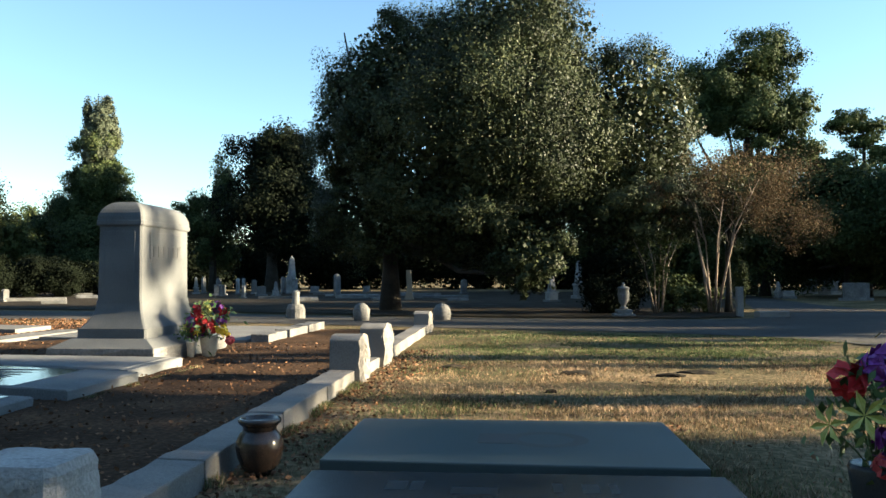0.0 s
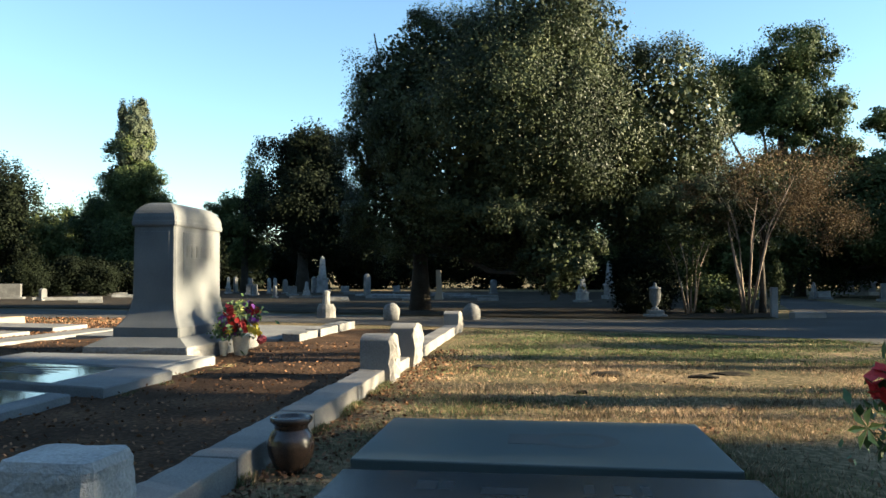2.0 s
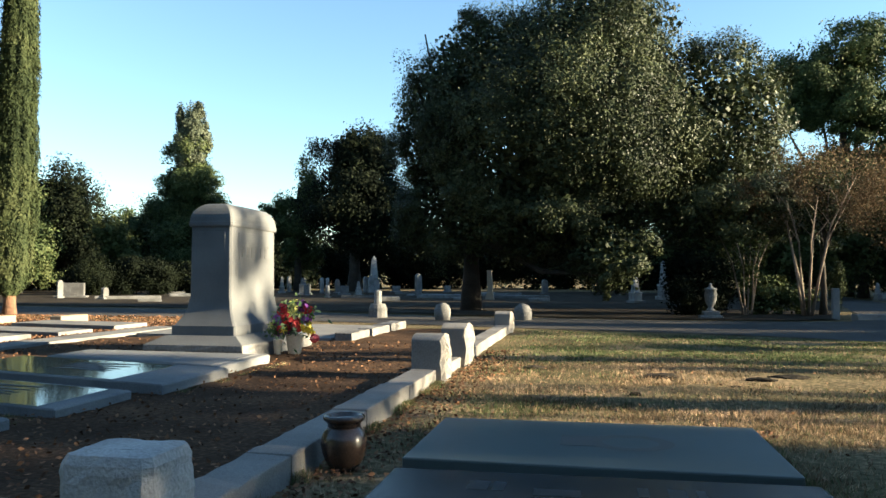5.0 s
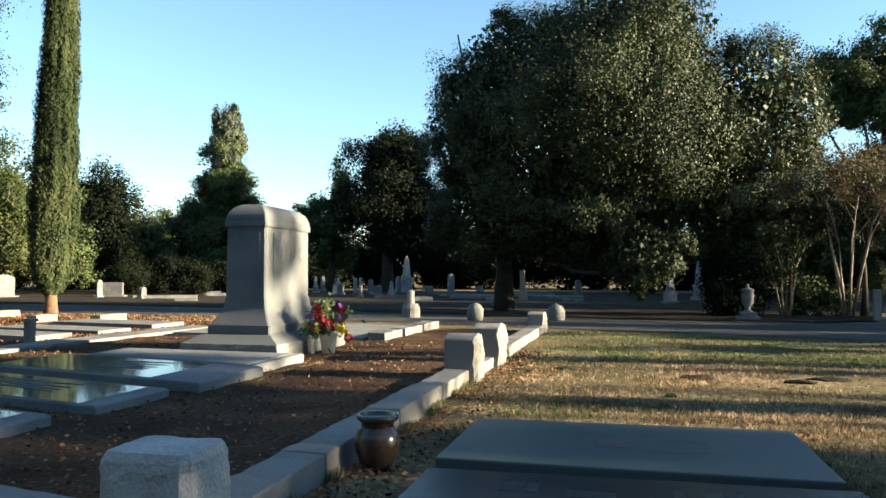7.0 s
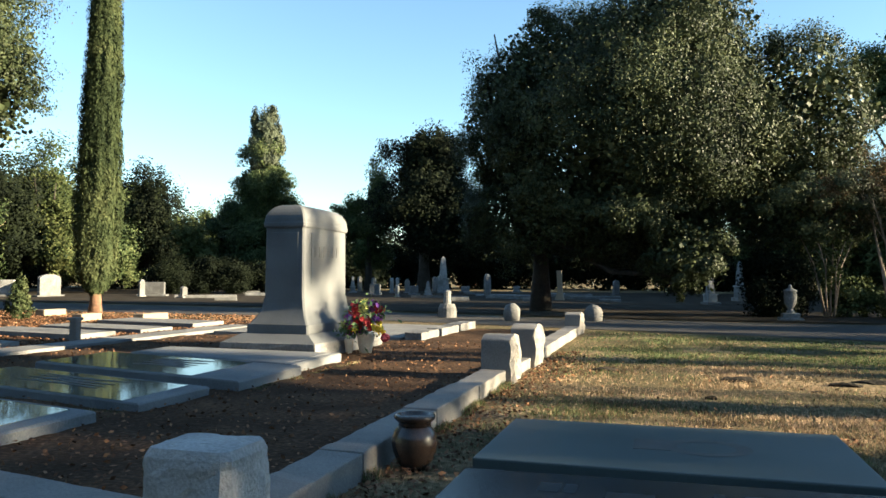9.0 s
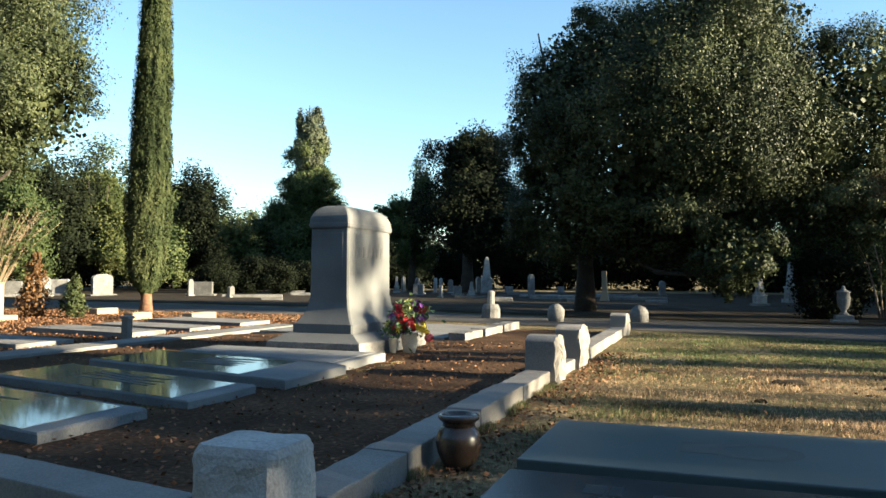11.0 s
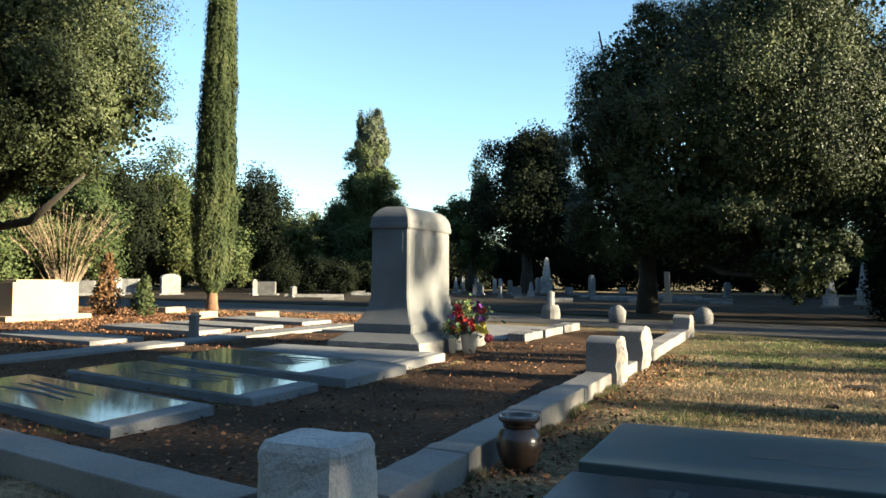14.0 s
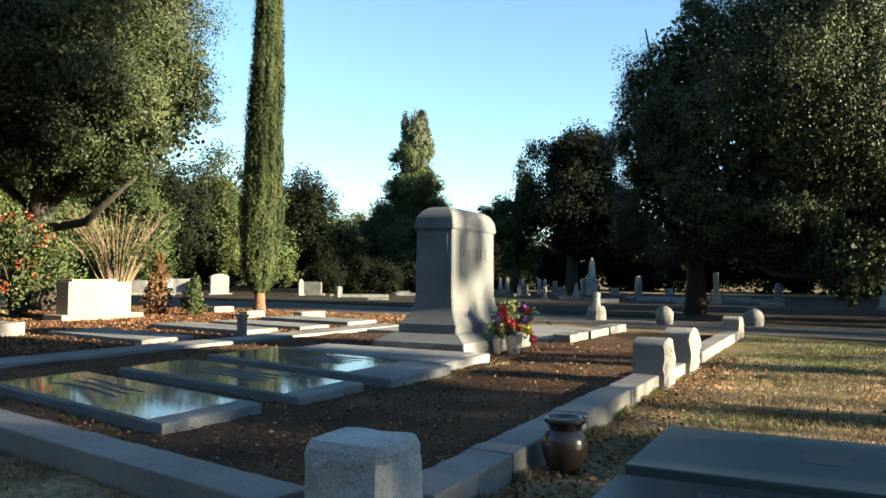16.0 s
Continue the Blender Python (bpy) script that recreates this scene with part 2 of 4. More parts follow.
def crown_points(rng, blobs, clumps, per, spread=0.26, inner=0.6):
    """Clumps of leaves over the outside of a few egg shapes: uneven, with gaps."""
    out, ways = [], []
    vol = np.array([(b[3] * b[4] * b[5]) ** (2 / 3) for b in blobs])
    for b, share in zip(blobs, vol / vol.sum()):
        k = max(6, int(clumps * share))
        boughs = rng.normal(size=(max(14, k // 16), 3))
        boughs /= np.linalg.norm(boughs, axis=1, keepdims=True)
        reach = rng.uniform(0.82, 1.09, (len(boughs), 1))
        pick = rng.integers(0, len(boughs), k)
        d = boughs[pick] + rng.normal(size=(k, 3)) * 0.2
        d /= np.linalg.norm(d, axis=1, keepdims=True)
        c = d * reach[pick] * rng.uniform(inner, 1.0, (k, 1)) ** 0.7 * np.where(rng.random((k, 1)) < 0.12, 1.1, 1.0)
        big = rng.uniform(0.5, 1.25, (k, 1))
        off = np.clip(rng.normal(size=(k * per, 3)), -1.5, 1.5)
        p = c.repeat(per, 0) + off * spread * 0.5 * big.repeat(per, 0)
        out.append(p * np.array(b[3:6]) + np.array(b[:3]))
        way = d.repeat(per, 0) + off * 0.5
        ways.append(way / np.linalg.norm(way, axis=1, keepdims=True))
    return np.concatenate(out), np.concatenate(ways)


def core_quads(rng, blobs, scale):
    """Dense twigs and leaves deep in the crown: larger faces that shut out the sky."""
    out = []
    for b in blobs:
        k = int(1000 * max(b[3:6]) ** 1.8) + 150
        d = rng.normal(size=(k, 3))
        d /= np.linalg.norm(d, axis=1, keepdims=True)
        c = d * rng.uniform(0.1, 1.0, (k, 1)) ** 0.5 * rng.uniform(0.7, 1.15, (k, 1)) * scale * np.array(b[3:6]) + np.array(b[:3])
        out.append(leaf_quads(rng, c, min(0.115 * min(b[3:6]) ** 0.4, 0.3 * min(b[3:6])), slim=0.8))
    return np.concatenate(out)


def tree(name, label, place, blobs, leaf, clumps, per, size, trunk=(0.3, 2.5), bark=BARK, seed=1, limbs=5, spread=0.26, inner=0.6, core=0.6, group="", slim=0.55, lean=0.0, upright=1.0, tip=None):
    """blobs: centre from the tree's foot and half-sizes of the masses of its crown."""
    rng = np.random.default_rng(seed)
    base = empty(name, place)
    pts, ways = crown_points(rng, blobs, clumps, per, spread, inner)
    verts = leaf_quads(rng, pts, size, slim=slim, upright=upright, out=ways)
    if core:
        verts = np.concatenate([verts, core_quads(rng, blobs, core)])
    crown = new("crown", quads_mesh("crown", verts, leaf))
    crown.parent = base
    if tip:
        tip_blobs, tip_leaf, tip_label = tip
        tip_pts, ways = crown_points(rng, tip_blobs, 420, 70, spread * 0.8, 0.6)
        v = leaf_quads(rng, tip_pts, size, slim=slim, out=ways)
        ob = new("crown_tip", quads_mesh("crown_tip", np.concatenate([v, core_quads(rng, tip_blobs, 0.75)]), tip_leaf))
        ob.parent = base
        tagged(ob, tip_label)
    r, h = trunk
    bm = bmesh.new()
    top = max(b[2] + 0.3 * b[5] for b in blobs)
    line = [(0.06 * r * math.sin(i * 1.7) + lean * i / 6, 0.05 * math.cos(i * 2.1), -0.15 + (top + 0.15) * i / 6) for i in range(7)]
    tube(bm, line, [r * 1.35] + [r * (1 - 0.82 * i / 6) for i in range(1, 7)], 10)
    for i in range(limbs):
        b = blobs[i % len(blobs)]
        start = Vector((0, 0, h * (0.75 + 0.5 * i / max(1, limbs))))
        end = Vector(b[:3]) + Vector(rng.normal(size=3)) * 0.4 * min(b[3:6])
        mid = start.lerp(end, 0.5) + Vector((0, 0, -0.1 * (end - start).length))
        tube(bm, [start, mid, end], [r * 0.45, r * 0.3, r * 0.08], 7)
    part("trunk", bm, bark, base, smooth=True)
    return tagged(base, label, "tree", group)


# ---- ground ----
def spaced(limit, fine, n):
    s = np.linspace(-1, 1, n)
    return fine * s + (limit - fine) * s ** 9


def ground_height(x, y):
    d = math.hypot(x, y - 8)
    rolling = 0.018 * noise.noise((x * 0.9, y * 0.9, 0)) + 0.024 * noise.noise((x * 2.3, y * 2.3, 4))
    return rolling * (1 if y < 14 else 0.22) * max(0.0, 1 - d / 45) - 0.012


def build_ground():
    xs, ys = spaced(1500, 24, 330), spaced(1500, 24, 330) + 10
    verts = [(x, y, ground_height(x, y)) for y in ys for x in xs]
    n = len(xs)
    faces = [(j * n + i, j * n + i + 1, (j + 1) * n + i + 1, (j + 1) * n + i) for j in range(n - 1) for i in range(n - 1)]
    me = bpy.data.meshes.new("ground")
    me.from_pydata(verts, [], faces)
    me.materials.append(LAWN)
    for p in me.polygons:
        p.use_smooth = True
    tagged(new("ground", me), "thin autumn lawn, patchy green and straw brown", "ground", kind="structure")


build_ground()


def sheet(name, pts, z, mat, label, category, cuts=0, amount=0.0):
    bm = bmesh.new()
    f = bm.faces.new([bm.verts.new((x, y, z)) for x, y in pts])
    bmesh.ops.triangulate(bm, faces=[f])
    if cuts:
        for _ in range(cuts):
            bmesh.ops.subdivide_edges(bm, edges=bm.edges[:], cuts=1, use_grid_fill=True)
        for v in bm.verts:
            v.co.z += amount * (noise.noise(v.co * 1.3) + 0.6 * noise.noise(v.co * 4.1) + 0.4 * noise.noise(v.co * 9))
    return structure(name, bm, mat, label, category, smooth=True)


sheet("soil_plot", [(-1.9, 3.2), (-1.9, 16.4), (-4.0, 16.4), (-4.0, 12.6), (-8.5, 12.6), (-8.5, 4.3)], 0.035, SOIL,
      "bare brown soil strewn with dead leaves inside the kerb", "soil", 6, 0.018)
sheet("soil_far_plot", [(-9.2, 5.0), (-9.2, 17.4), (-24, 19.5), (-30, 14), (-20, 6)], 0.03, SOIL,
      "brown leaf litter round the old graves", "soil", 6, 0.015)
ROAD_NEAR = [(-60, 24.0), (-30, 22.0), (-14, 20.4), (-8.3, 19.7), (-3.2, 18.1), (1.0, 16.9), (3.2, 16.2), (4.6, 15.4), (5.6, 14.0), (6.6, 11.5), (8.5, 8), (14, 0)]
ROAD_FAR = [(-60, 30), (-30, 27.4), (-14, 25.4), (-9, 24.0), (-4, 22.4), (1.3, 21.5), (5.0, 21.6), (6.6, 22.2), (10.5, 22.4), (13.2, 21), (17, 12), (26, 0)]


def strip(name, a_side, b_side, z, mat, label, category):
    bm = bmesh.new()
    n = len(a_side)
    va, vb = [[bm.verts.new((x, y, z)) for x, y in s] for s in (a_side, b_side)]
    for i in range(n - 1):
        bm.faces.new((va[i], va[i + 1], vb[i + 1], vb[i]))
    return structure(name, bm, mat, label, category)


strip("road", ROAD_NEAR, ROAD_FAR, 0.0, ASPHALT, "narrow worn asphalt cemetery drive", "road")
strip("road_branch", [(6.3, 21.8), (7.4, 24.2), (9.4, 33), (11.4, 42), (14.5, 70)], [(13.2, 20.6), (11.9, 27), (12.2, 33), (13.6, 45), (18, 70)], 0.006, ASPHALT,
      "side branch of the worn asphalt drive", "road")


def grass_blades():
    rng = np.random.default_rng(5)
    n = 430000
    y = 2.2 + 15.5 * rng.random(n) ** 1.7
    x = -3.0 + rng.random(n) * (5.2 + 0.35 * y) + 0.8
    front = rng.random(n) < 0.16
    x = np.where(front, -6.5 + 4.6 * rng.random(n), x)
    y = np.where(front, 1.2 + 1.9 * rng.random(n) + np.maximum(0, -2.2 - x) * 0.17, y)
    keep = (front | (x > -1.6)) & ~((x > -1.15) & (x < 1.1) & (y > 2.6) & (y < 5.8))
    keep &= ~((x > 3.5) & (y > 14.6 + (5.5 - x))) & (y < 16.6 - 0.3 * x)
    patchy = np.array([noise.noise((a_ * 0.7, b_ * 0.7, 9)) for a_, b_ in zip(x, y)])
    keep &= rng.random(n) < (0.55 + 1.3 * patchy) * np.where(front, 1, np.clip((x + 1.75) / 0.9, 0.05, 1))
    x, y = x[keep], y[keep]
    kept = len(x)
    # tufts along the kerb and the edges of the slabs
    edges = [((-1.6, 3.2), (-1.6, 8.2)), ((-2.2, 3.25), (-8.5, 4.6)), ((-6.7, 4.55), (-4.2, 3.9)), ((-6.7, 5.75), (-4.1, 5.1)), ((-6.7, 5.98), (-4.1, 5.32)), ((-6.7, 7.25), (-4.1, 6.5)),
             ((-1.1, 4.28), (1.05, 4.3)), ((1.08, 3.0), (1.06, 5.7)), ((-1.12, 5.78), (1.0, 5.8)), ((-3.8, 6.6), (-3.8, 9.4)), ((-9.2, 5), (-9.2, 14))]
    for p, q in edges:
        m = int(900 * math.hypot(q[0] - p[0], q[1] - p[1]))
        s = rng.random(m)
        clump = np.array([noise.noise((p[0] + (q[0] - p[0]) * t_ * 3, p[1] * 7 + (q[1] - p[1]) * t_ * 3, 2)) for t_ in s]) > -0.05
        s = s[clump]
        x = np.concatenate([x, p[0] + (q[0] - p[0]) * s + rng.normal(size=len(s)) * 0.025])
        y = np.concatenate([y, p[1] + (q[1] - p[1]) * s + rng.normal(size=len(s)) * 0.025])
    n = len(x)
    h = rng.uniform(0.006, 0.03, n)
    a_ = rng.random(n) * 6.28
    w = 0.0018 + 0.0004 * y
    dx, dy = np.cos(a_) * w, np.sin(a_) * w
    lean = rng.normal(size=(n, 2)) * 0.02
    z = np.full(n, -0.02)
    h[-(n - kept):] += 0.035 if n > kept else 0
    v = np.stack([np.stack([x - dx, y - dy, z], 1), np.stack([x + dx, y + dy, z], 1), np.stack([x + lean[:, 0], y + lean[:, 1], h], 1)], 1).reshape(-1, 3)
    patch = np.array([noise.noise((p * 0.45, q * 0.9, 21)) for p, q in zip(x, y)])
    green = rng.random(n) < np.clip(0.14 + 0.75 * np.clip((y - 10.2) / 1.0, 0, 1) + 0.8 * patch, 0.04, 0.92)
    green |= (np.arange(n) >= kept) & (rng.random(n) < 0.5)
    v = v.reshape(-1, 9)
    for name, pick, mat, label in (("green_grass", green, GREEN_BLADE, "short thin green lawn grass"), ("dry_grass", ~green, DRY_BLADE, "short dry straw-coloured lawn grass")):
        tagged(new(name, quads_mesh(name, v[pick].reshape(-1, 3), mat, 3)), label, "grass", kind="stuff")


grass_blades()


def soil_clod(x, y, w, h, seed):
    """A low broken mound standing in for a hollow; the hollow's shade is its dark colour."""
    base = empty("soil_clod", (x, y, 0))
    bm = lathe([(w, -0.04), (w * 0.95, h * 0.3), (w * 0.75, h * 0.75), (w * 0.4, h), (0.02, h * 1.02)], 18)
    for v in bm.verts:
        v.co.y *= 0.55
        v.co += Vector((0.06, 0.05, 0.014)) * (noise.noise(v.co * 7 + Vector((seed, 0, 0))) + 0.6 * noise.noise(v.co * 19 + Vector((0, seed, 0))))
    part("soil", bm, SHADED_MOULD, base)
    return tagged(base, "low mound standing in for a dark hollow in the lawn, shade in its colour", "soil", "clods in the lawn")


for k, (x, y, w, h) in enumerate(((0.72, 9.35, 0.26, 0.06), (1.75, 9.2, 0.22, 0.05), (-0.75, 9.9, 0.2, 0.05), (2.1, 9.5, 0.3, 0.045), (0.35, 7.8, 0.09, 0.05), (1.4, 8.6, 0.08, 0.05))):
    soil_clod(x, y, w * 0.8, h * 0.45, 3.7 * k)


def fallen_leaves():
    rng = np.random.default_rng(8)
    spots = []
    n = 6500
    spots.append(np.stack([rng.uniform(-8.3, -2.0, n), 3.4 + 9.2 * rng.random(n) ** 1.2, np.full(n, 0.05)], 1))
    n = 2200
    spots.append(np.stack([-1.6 + np.abs(rng.normal(size=n)) * 0.3, rng.uniform(3, 12, n), np.full(n, 0.012)], 1))
    n = 700
    spots.append(np.stack([rng.uniform(-1.2, 1.2, n), 5.8 + np.abs(rng.normal(size=n)) * 0.12, np.full(n, 0.014)], 1))
    n = 900
    spots.append(np.stack([rng.uniform(-1.4, 5.5, n), rng.uniform(3, 15, n), np.full(n, 0.012)], 1))
    n = 26000
    spots.append(np.stack([rng.uniform(-21, -9.3, n), rng.uniform(6, 20, n), np.full(n, 0.045)], 1))
    near, litter = np.concatenate(spots[:-1]), spots[-1]
    near[:, 2] += rng.random(len(near)) * 0.012
    v = np.concatenate([leaf_quads(rng, near, 0.036, flat=0.7, slim=0.6), leaf_quads(rng, litter, 0.05, flat=0.45, slim=0.6)])
    tagged(new("fallen_leaves", quads_mesh("fallen_leaves", v, DEAD_LEAF)),
           "scattered dry brown and orange leaves on the ground", "leaves", kind="stuff")


fallen_leaves()


# ---- kerbs, posts and ledgers of the plot ----
def kerb(name, label, segments, width, z1, mat, rough=0.012):
    """segments: runs of stone, each from one point to the next in plan (inner edge) with joints between."""
    base = empty(name, (segments[0][0][0], segments[0][0][1], 0))
    inv = Matrix.Translation((-segments[0][0][0], -segments[0][0][1], 0))
    for k, (p, q) in enumerate(segments):
        d = (Vector(q) - Vector(p)).normalized()
        side = Vector((d.y, -d.x)) * width
        g = d * 0.006
        pts = [Vector(p) + g, Vector(q) - g, Vector(q) - g + side, Vector(p) + g + side]
        bm = outline(bmesh.new(), [tuple(v) for v in pts][::-1], -0.1, z1 + 0.006 * ((k * 7) % 3), 0.012, 2)
        bm.transform(inv)
        cut = max(2, int((Vector(q) - Vector(p)).length / 0.12))
        long_edges = [ed for ed in bm.edges if ed.calc_length() > 0.5]
        bmesh.ops.subdivide_edges(bm, edges=long_edges, cuts=cut, use_grid_fill=True)
        bm.normal_update()
        for v in bm.verts:
            v.co += v.normal * rough * (noise.noise(v.co * 7 + Vector((k, 0, 0))) + 0.6 * noise.noise(v.co * 19))
        part("kerb_stone", bm, mat, base)
    return tagged(base, label, "kerb")


kerb("grave_kerb", "long weathered pale stone kerb between soil and lawn",
     [((-1.9, 3.2), (-1.9, 4.15)), ((-1.9, 4.15), (-1.905, 5.6)), ((-1.905, 5.6), (-1.92, 7.0)), ((-1.92, 7.0), (-1.93, 8.25))], 0.27, 0.14, GRANITE, 0.012)
kerb("grave_kerb", "short sunlit stone kerb between two end stones", [((-1.95, 8.8), (-1.95, 9.9))], 0.27, 0.11, GRANITE, 0.014)
kerb("grave_kerb", "far run of pale stone kerb beside the lawn",
     [((-1.96, 10.5), (-1.97, 12.4)), ((-1.97, 12.4), (-1.98, 14.3)), ((-1.98, 14.3), (-2.0, 16.0))], 0.27, 0.14, GRANITE, 0.012)
kerb("front_kerb", "smooth grey stone kerb at the front of the plot",
     [((-5.6, 3.78), (-2.18, 3.06)), ((-9.0, 4.5), (-5.6, 3.78))], 0.3, 0.14, GRANITE, 0.006)


def corner_post(x0, x1, y0, y1, h, name, label):
    """A squat stone post with a chamfered, slightly domed top and rock-faced sides."""
    base = empty(name, ((x0 + x1) / 2, (y0 + y1) / 2, 0))
    w, d = (x1 - x0) / 2, (y1 - y0) / 2
    secs = []
    for s, z in ((1.0, -0.1), (1.0, h * 0.5), (0.98, h - 0.035), (0.9, h), (0.4, h + 0.012)):
        ring = []
        for i in range(32):
            a_ = 2 * math.pi * (i + 0.5) / 32
            c, sn = math.cos(a_), math.sin(a_)
            m = max(abs(c), abs(sn)) * 0.93 + 0.07
            ring.append((w * s * c / m, d * s * sn / m, z))
        secs.append(ring)
    bm = loft(secs)
    bmesh.ops.subdivide_edges(bm, edges=[ed for ed in bm.edges if abs(ed.verts[0].co.z - ed.verts[1].co.z) > 0.1], cuts=4)
    bm.normal_update()
    for v in bm.verts:
        v.co += v.normal * 0.016 * (noise.noise(v.co * 8 + Vector((x0, y0, 0))) + 0.6 * noise.noise(v.co * 21)) * (0.4 if v.co.z > h - 0.04 else 1)
    part("shaft", bm, PALE_POST, base)
    return tagged(base, label, "post")


corner_post(-2.05, -1.64, 2.78, 3.14, 0.42, "corner_post", "squat weathered granite corner post with a chamfered top")


def end_stone(x0, x1, y0, y1, h, label):
    """A kerb stone with a rounded top and a broken, rock-faced end."""
    base = empty("end_stone", ((x0 + x1) / 2, (y0 + y1) / 2, 0))
    w, d = (x1 - x0) / 2, (y1 - y0) / 2
    n = 16
    sides = [-0.1 + (h * 0.88 + 0.1) * i / 7 for i in range(8)]
    prof = [(-d, z) for z in sides] + [(-d * math.cos(math.pi * i / n), h * 0.88 + h * 0.12 * math.sin(math.pi * i / n)) for i in range(1, n)] + [(d, z) for z in sides[::-1]]
    secs = [[(x, y, z) for y, z in prof] for x in np.linspace(-w, w, 9)]
    secs += [[(w + 0.05 * (1 - s * s), y * s, h * 0.45 + (z - h * 0.45) * s) for y, z in prof] for s in (0.9, 0.76, 0.6, 0.42, 0.22)]
    bm = loft(secs)
    bm.normal_update()
    for v in bm.verts:
        c = v.co
        if c.x > w * 0.9:
            ridge = 0.6 * noise.noise((c.y * 13 + x0, c.z * 5, y0)) + noise.noise((c.y * 31, c.z * 12, y0 + 5))
            v.co += Vector((0.03 * ridge, 0.012 * noise.noise(c * 17), 0.012 * noise.noise(c * 13)))
        else:
            v.co += v.normal * 0.003 * noise.noise(c * 9)
    part("stone", bm, GRANITE, base)
    return tagged(base, label, "gravestone", "rounded end stones on the kerb")


end_stone(-1.93, -1.62, 8.25, 8.75, 0.5, "rounded granite end stone with a rock-faced side on the kerb")
end_stone(-1.93, -1.62, 9.9, 10.45, 0.52, "rounded granite end stone, its broken face sunlit")
end_stone(-2.02, -1.72, 16.0, 16.6, 0.42, "smaller rounded end stone at the far end of the kerb")


def ledger(name, right, left, h, mat, label, slope=0.0, category="ledger", panel=0.985):
    """A flat grave slab. right, left: x, near y, far y of its two ends."""
    (xr, r0, r1), (xl, l0, l1) = right, left
    cx, cy = (xr + xl) / 2, (r0 + r1 + l0 + l1) / 4
    base = empty(name, (cx, cy, 0))
    pts = [(xl - cx, l0 - cy), (xr - cx, r0 - cy), (xr - cx, r1 - cy), (xl - cx, l1 - cy)]
    if slope:
        foot = [(x + gx, y + gy) for (x, y), (gx, gy) in zip(pts, [(-0.02, -0.02), (slope * 2.2, -0.02), (slope * 2.2, 0.02), (-0.02, 0.02)])]
        brow = [(x + gx, y + gy) for (x, y), (gx, gy) in zip(foot, [(0.012, 0.012), (-0.02, 0.012), (-0.02, -0.012), (0.012, -0.012)])]
        bm = loft([[(*p, -0.05) for p in foot], [(*p, h * 0.45) for p in foot], [(*p, h - 0.014) for p in foot], [(*p, h) for p in brow]])
        long_edges = [ed for ed in bm.edges if ed.calc_length() > 0.4]
        bmesh.ops.subdivide_edges(bm, edges=long_edges, cuts=14, use_grid_fill=True)
        bm.normal_update()
        for v in bm.verts:
            if v.co.z < h - 0.01:
                v.co += v.normal * 0.006 * (noise.noise(v.co * 6 + Vector((cx, cy, 0))) + 0.5 * noise.noise(v.co * 17))
        part("slab", bm, LEDGER_SIDE, base, "dressed granite edge")
        base.matrix_basis = pose(cx, cy, 0, 0.3, 0.1, 0)
        inner = [tuple(on_slab(pts, u, v)) for u, v in ((0.012, 0.025), (panel, 0.025), (panel, 0.975), (0.012, 0.975))]
        part("polished_top", outline(bmesh.new(), inner, h - 0.01, h + 0.006, 0.004, 1), mat, base, "mirror-polished top")
    else:
        part("slab", outline(bmesh.new(), pts, -0.05, h, 0.012, 2), mat, base)
    return tagged(base, label, category), pts


def on_slab(pts, u, v):
    a_ = Vector(pts[0]).lerp(Vector(pts[1]), u)
    b_ = Vector(pts[3]).lerp(Vector(pts[2]), u)
    return a_.lerp(b_, v)


def swash(base, pts, h, u0, u1, v0, v1, count, mat):
    """Long curved engraved strokes on a slab's polished top."""
    base = next(c for c in base.children if c.name.startswith("polished_top"))
    for k in range(count):
        bm = bmesh.new()
        row = []
        for i in range(13):
            s = i / 12
            u = u0 + (u1 - u0) * s
            v = v0 + (v1 - v0) * (k + 0.5) / count + 0.05 * math.sin(s * 3.3 + k)
            wd = 0.012 + 0.05 * math.sin(math.pi * s)
            p, q = on_slab(pts, u, v - wd / 2), on_slab(pts, u, v + wd / 2)
            row.append((bm.verts.new((*p, h + 0.001)), bm.verts.new((*q, h + 0.001))))
        for (a_, b_), (c_, d_) in zip(row, row[1:]):
            bm.faces.new((a_, c_, d_, b_))
        ex = bmesh.ops.extrude_face_region(bm, geom=bm.faces[:])
        for v_ in ex["geom"]:
            if isinstance(v_, bmesh.types.BMVert):
                v_.co.z += 0.002
        part("engraving", bm, mat, base, "dark engraved stroke")


LEDGER = "polished grey granite ledger with engraved strokes, mirroring the sky"
led, pts = ledger("grave_ledger", (-4.2, 3.98, 4.95), (-6.8, 4.62, 5.6), 0.12, POLISHED, LEDGER, 0.07)
swash(led, pts, 0.127, 0.18, 0.62, 0.3, 0.8, 3, ENGRAVED)
led, pts = ledger("grave_ledger", (-4.15, 5.4, 6.35), (-6.8, 6.06, 7.05), 0.12, POLISHED, LEDGER, 0.07)
swash(led, pts, 0.127, 0.3, 0.75, 0.3, 0.85, 4, ENGRAVED)
led, pts = ledger("grave_ledger", (-3.98, 6.68, 7.95), (-6.85, 7.42, 8.6), 0.14, POLISHED, LEDGER, 0.05, panel=0.82)
swash(led, pts, 0.147, 0.4, 0.68, 0.3, 0.85, 5, ENGRAVED)
ledger("grave_ledger", (-4.12, 8.1, 9.42), (-6.6, 8.72, 9.5), 0.14, LEDGER_SIDE, "plain grey granite ledger at the monument's foot", 0.04)
led, pts = ledger("grave_ledger", (1.02, 4.36, 5.72), (-1.08, 4.4, 5.7), 0.1, DARK_SLAB, "wide blue-grey granite ledger with a worn emblem")
